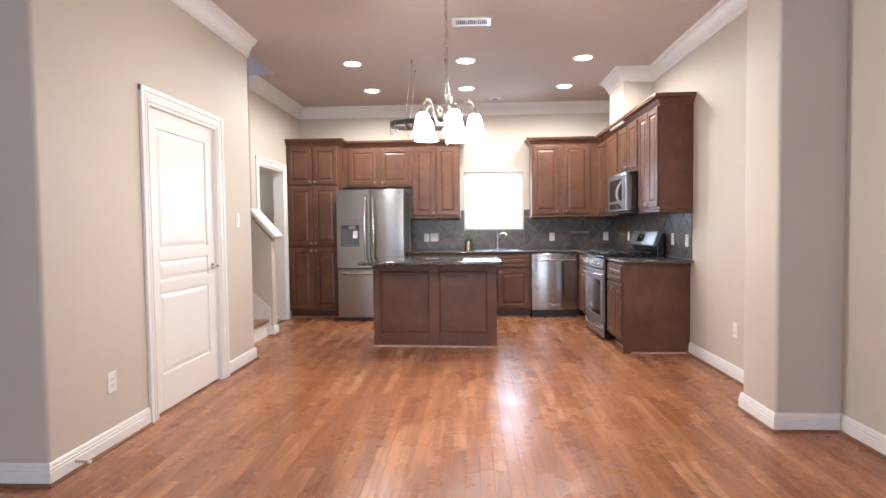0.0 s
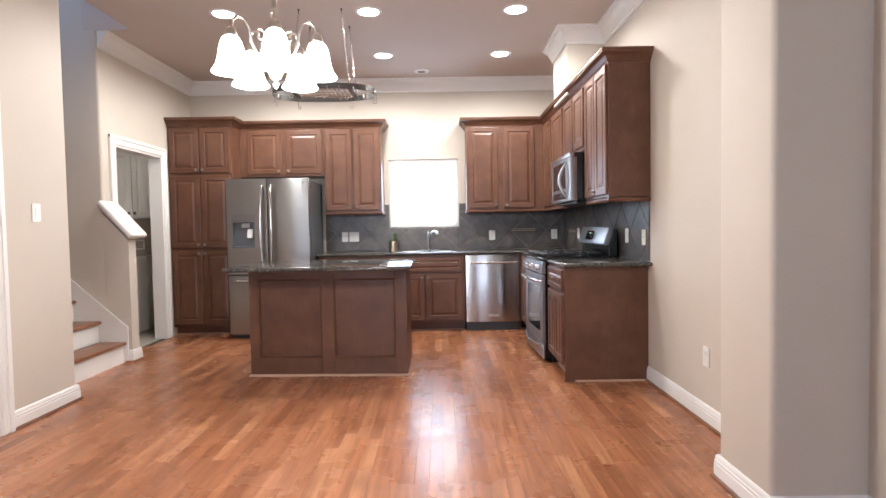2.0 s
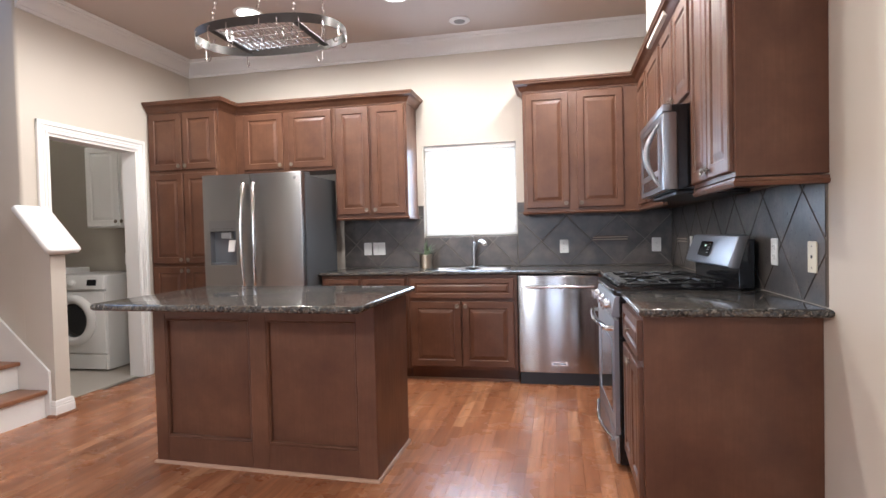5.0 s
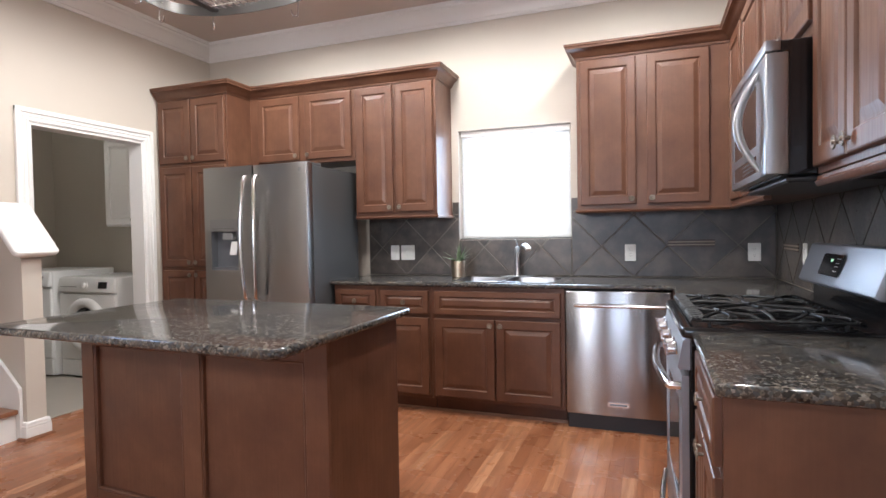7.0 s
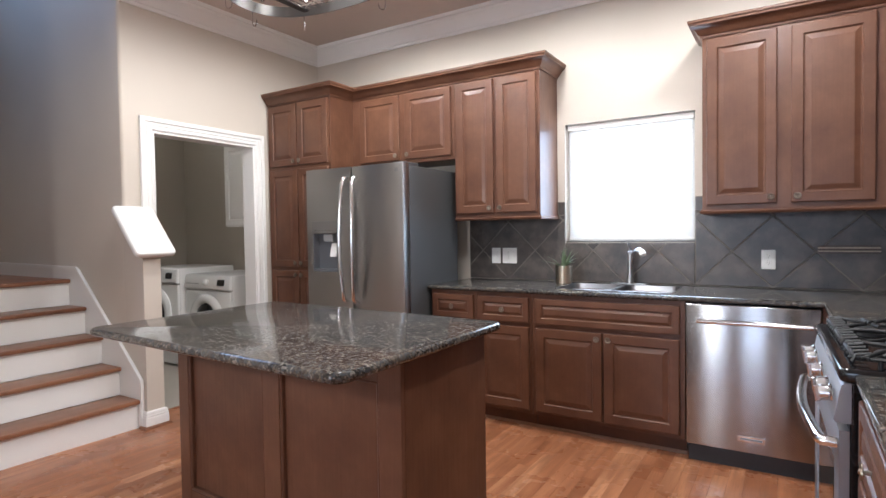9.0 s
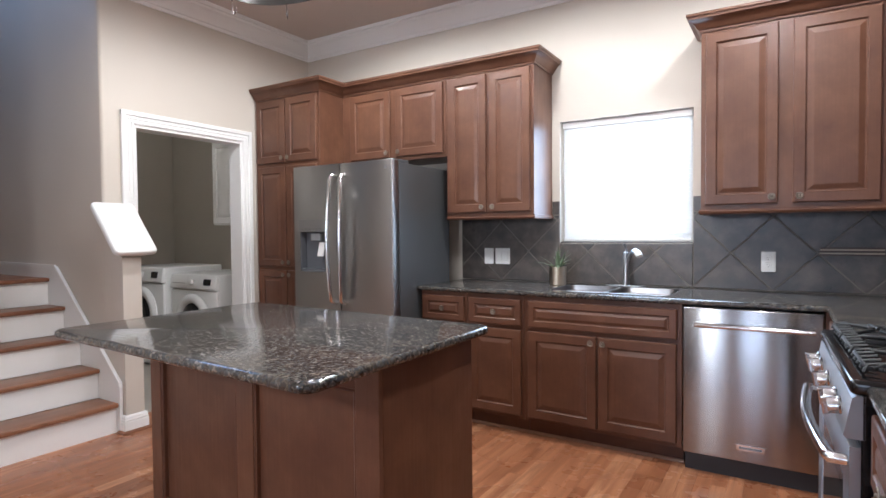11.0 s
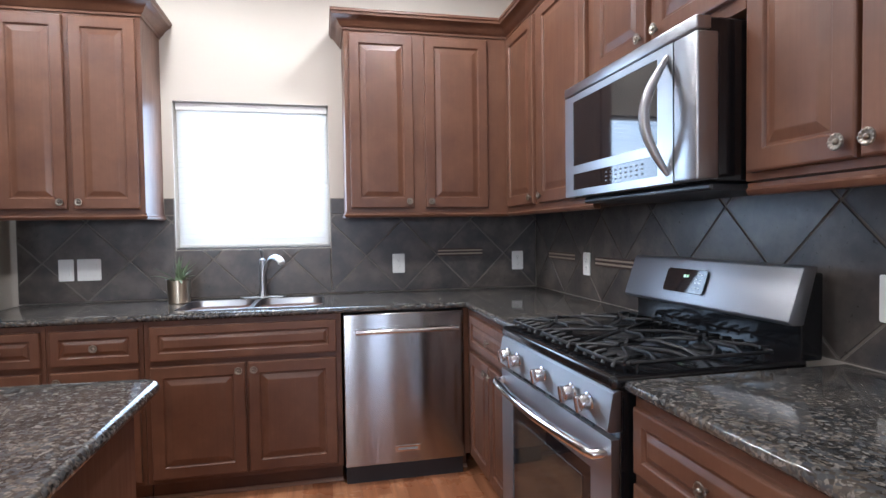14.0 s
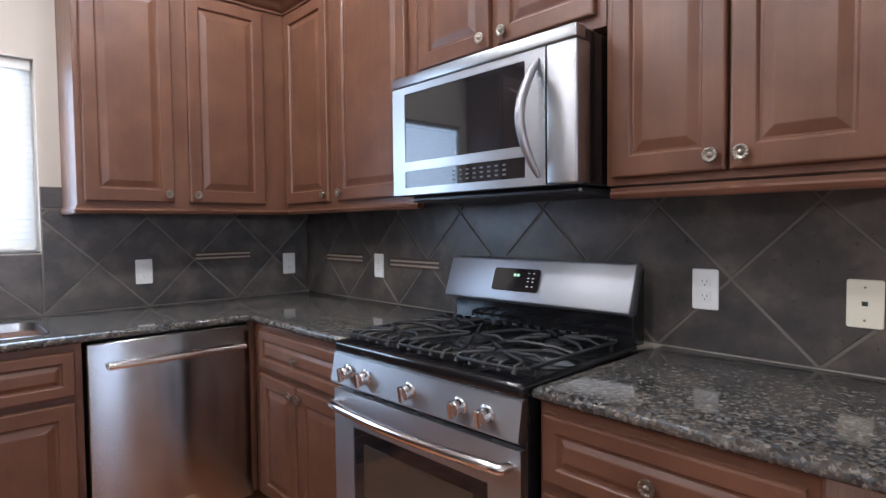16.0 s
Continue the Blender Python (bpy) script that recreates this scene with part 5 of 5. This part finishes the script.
part("trim_ring", lathe([(0.05, 0), (0.085, -0.001), (0.088, -0.006), (0.08, -0.012), (0.055, -0.012)], 28), TRIM, d, smooth=40)
part("eye", lathe([(0.05, -0.006), (0.045, -0.016), (0.02, -0.02)], 20), GREYPL, d, smooth=40)
v = thing("ceiling_vent", "white louvred ceiling air vent", "vent", pose(1.01, 4.72, CEIL))
part("backing", box(-0.13, 0.13, -0.055, 0.055, -0.004, -0.0005), PLASTIC, v)
part("vent_frame", boxes((-0.165, -0.13, -0.09, 0.09, -0.012, -0.0005), (0.13, 0.165, -0.09, 0.09, -0.012, -0.0005), (-0.13, 0.13, -0.09, -0.055, -0.012, -0.0005), (-0.13, 0.13, 0.055, 0.09, -0.012, -0.0005)), TRIM, v)
for k in range(15):
    part("slat", moved(box(-0.0008, 0.0008, -0.055, 0.055, -0.008, 0.002), pose(-0.122 + 0.0174 * k, 0, -0.006, 0, 35 if k > 7 else -35, 0)), TRIM, v)
for x in (-0.045, 0.045):
    part("divider", box(x - 0.004, x + 0.004, -0.055, 0.055, -0.0125, -0.002), TRIM, v)


def chain(parent, a, b2, link_l=0.03, mat=None, r=0.0018, w=0.006):
    """A chain of single links from a to b2."""
    a, b2 = Vector(a), Vector(b2)
    n = max(2, round((b2 - a).length / (link_l * 0.8)))
    pts = [(w * math.cos(t), 0, (link_l / 2 - w) * (1 if math.sin(t) >= 0 else -1) + w * math.sin(t)) for t in np.linspace(0, 2 * math.pi, 12, endpoint=False)]
    me = mesh("link", tube(pts, r, 5, True), mat or NICKEL, 60)
    d = (b2 - a)
    rot = d.to_track_quat('Z', 'Y').to_matrix().to_4x4()
    for k in range(n):
        link("chain_link", me, parent, Matrix.Translation(a + d * ((k + 0.5) / n)) @ rot @ Matrix.Rotation(radians(90 * (k % 2)), 4, 'Z'))


# ---- pot rack ----
rack = thing("pot_rack", "oval dark steel pot rack with hooks hanging on four chains", "pot rack", pose(0.563, 5.88, 2.31))
RA, RB = 0.42, 0.235
oval = [(RA * math.copysign(abs(math.cos(t)) ** 0.8, math.cos(t)), RB * math.copysign(abs(math.sin(t)) ** 0.8, math.sin(t))) for t in np.linspace(0, 2 * math.pi, 64, endpoint=False)]
part("ring", sweep([(x, y, 0) for x, y in oval], [(0, -0.024), (0.004, -0.024), (0.004, 0.024), (0, 0.024)], True), IRON, rack, "hammered steel band", smooth=40)
for x in (-0.24, 0.24):
    part("cross_bar", box(x - 0.018, x + 0.018, -0.195, 0.195, -0.012, -0.006), IRON, rack)
for k in range(13):
    x = -0.216 + 0.036 * k
    part("wire", tube([(x, -0.2, -0.003), (x, 0.2, -0.003)], 0.003, 6), CHROME, rack)
for k in range(4):
    y = -0.14 + 0.093 * k
    part("wire", tube([(-0.25, y, -0.009), (0.25, y, -0.009)], 0.003, 6), CHROME, rack)
hk = [(0, 0.012 * math.cos(t), 0.016 + 0.012 * math.sin(t)) for t in np.linspace(math.pi * 1.0, 0, 7)] + [(0, 0.012, 0), (0, 0.010, -0.045)] + [(0, -0.004 + 0.014 * math.cos(t), -0.05 + 0.016 * math.sin(t)) for t in np.linspace(0, -math.pi, 7)] + [(0, -0.02, -0.04)]
HOOK = mesh("hook", tube(hk, 0.0028, 6), CHROME, 60)
for t in (1, 12, 22, 31, 39, 43, 46, 49, 51, 54, 58, 62):
    x, y = oval[t]
    link("hook", HOOK, rack, pose(x, y, -0.024, 0, 0, math.degrees(math.atan2(y, x)) - 90), "steel pot hook")
for x in (-0.17, 0.02, 0.15, 0.2):
    link("hook", HOOK, rack, pose(x, -0.12, -0.02, 0, 0, 70 * x * 9), "steel pot hook")
for sx in (-1, 1):
    for sy in (-1, 1):
        chain(rack, (sx * 0.24, sy * 0.19, 0.0), (sx * 0.175, sy * 0.20 + 0.10, CEIL - 2.31 - 0.035), 0.036, CHROME, 0.0022, 0.008)
        part("ceiling_hook", moved(tube([(0, 0, 0), (0, 0, 0.022), (0, 0, 0.035)], [0.004, 0.004, 0.012], 8), pose(sx * 0.175, sy * 0.20 + 0.10, CEIL - 2.31 - 0.036)), IRON, rack)

# ---- chandelier ----
ch = thing("chandelier", "five-arm silver chandelier with lit frosted bell shades", "chandelier", pose(0.842, 3.50, 0.06))
SILVER = material("brushed_silver", (0.62, 0.58, 0.53), 0.3, 1.0)
part("column", lathe([(0.003, 1.695), (0.010, 1.703), (0.012, 1.715), (0.006, 1.724), (0.022, 1.74), (0.034, 1.77), (0.030, 1.79), (0.012, 1.80), (0.016, 1.83), (0.026, 1.86), (0.030, 1.90), (0.022, 1.93), (0.012, 1.94),
     (0.010, 1.99), (0.018, 2.0), (0.012, 2.02), (0.008, 2.07), (0.014, 2.08), (0.006, 2.10), (0.004, 2.12)], 20), SILVER, ch, smooth=50)
shade_prof = [(0.0205, 0.0), (0.0335, -0.0076), (0.0428, -0.0285), (0.0493, -0.0617), (0.0539, -0.0902), (0.0614, -0.114), (0.0744, -0.1349), (0.0791, -0.1406), (0.0763, -0.1425), (0.0707, -0.1349), (0.0577, -0.114), (0.0502, -0.0902), (0.0456, -0.0617), (0.0391, -0.0285), (0.0298, -0.0095), (0.0093, -0.0057)]
SHADEMESH = mesh("shade", lathe(shade_prof, 24), SHADE, 50)
CUP = mesh("cup", lathe([(0.012, 0.032), (0.020, 0.026), (0.026, 0.004), (0.024, -0.004)], 16), SILVER, 50)
for k in range(5):
    a = radians(70.5 + 72 * k)
    ca, sa = math.cos(a), math.sin(a)
    prof = [(0.018, 1.84), (0.045, 1.82), (0.075, 1.83), (0.094, 1.87), (0.101, 1.92), (0.12, 1.958), (0.148, 1.964), (0.169, 1.943), (0.176, 1.905)]
    arm = part("arm", tube([(ca * r, sa * r, z) for r, z in prof], 0.0065, 8), SILVER, ch, smooth=60)
    spiral = [(0.06 + 0.028 * (1 - s) * math.cos(7 * s + 1.2), 1.90 + 0.028 * (1 - s) * math.sin(7 * s + 1.2)) for s in np.linspace(0, 0.85, 18)]
    part("scroll", tube([(ca * r, sa * r, z) for r, z in spiral], 0.004, 6), SILVER, arm, smooth=60)
    link("cup", CUP, arm, pose(ca * 0.176, sa * 0.176, 1.882))
    link("shade", SHADEMESH, arm, pose(ca * 0.176, sa * 0.176, 1.878), "lit frosted glass bell shade")
chain(ch, (0, 0, 2.115), (0, 0, CEIL - 0.095), 0.04, SILVER, 0.0026, 0.009)
part("cord", tube([(0.004, 0, 2.10), (0.01, 0.004, 2.4), (-0.008, 0, 2.7), (0, 0, CEIL - 0.095)], 0.003, 6), SILVER, ch)
part("canopy", lathe([(0.008, CEIL - 0.120), (0.02, CEIL - 0.105), (0.055, CEIL - 0.085), (0.062, CEIL - 0.061)], 24), SILVER, ch, smooth=50)

# ---- floor boards, last ----
def plank(length, w=0.07):
    """One board with eased edges, its corner at the origin, its top at z = 0."""
    g, c = 0.0002, 0.0005
    x0, x1, y0, y1 = g, w - g, g, length - g
    v = [(x0, y0, -0.008), (x1, y0, -0.008), (x1, y1, -0.008), (x0, y1, -0.008), (x0, y0, -c), (x1, y0, -c), (x1, y1, -c), (x0, y1, -c),
         (x0 + c, y0 + c, 0), (x1 - c, y0 + c, 0), (x1 - c, y1 - c, 0), (x0 + c, y1 - c, 0)]
    f = [(4 * k + i, 4 * k + (i + 1) % 4, 4 * k + 4 + (i + 1) % 4, 4 * k + 4 + i) for k in (0, 1) for i in range(4)] + [(8, 9, 10, 11)]
    return v, f


floor = thing("floor", "glossy red-brown oak strip floor", "floor", kind="structure")
LENGTHS = (0.38, 0.55, 0.7, 0.85, 1.0, 1.15)
SHARED = {}
for L in LENGTHS:
    me = bpy.data.meshes.new("board")
    v, f = plank(L)
    me.from_pydata(v, [], f)
    me.materials.append(OAK)
    SHARED[L] = me
rng = random.Random(4)
vs, fs, count = [], [], 0
col = 0
x = -3.6
while x < 3.2:
    y = -4.1 - rng.random()
    while y < 8.0:
        L = rng.choice(LENGTHS)
        inside = not ((x < -1.56 and y > 6.0))
        if inside:
            if 0.35 < x < 2.35 and 1.6 < y < 8.0 and count < 300 and not (x < 1.2 and 5.5 < y < 6.0):
                link("board", SHARED[L], floor, pose(x, y, 0))
                count += 1
            else:
                v, f = plank(L)
                o = len(vs)
                vs += [(x + a, y + b, c) for a, b, c in v]
                fs += [tuple(i + o for i in q) for q in f]
        y += L
    x += 0.07
me = bpy.data.meshes.new("boards")
me.from_pydata(vs, [], fs)
me.materials.append(OAK)
tagged(link("boards", me, floor), "red-brown oak strip boards", kind="stuff")
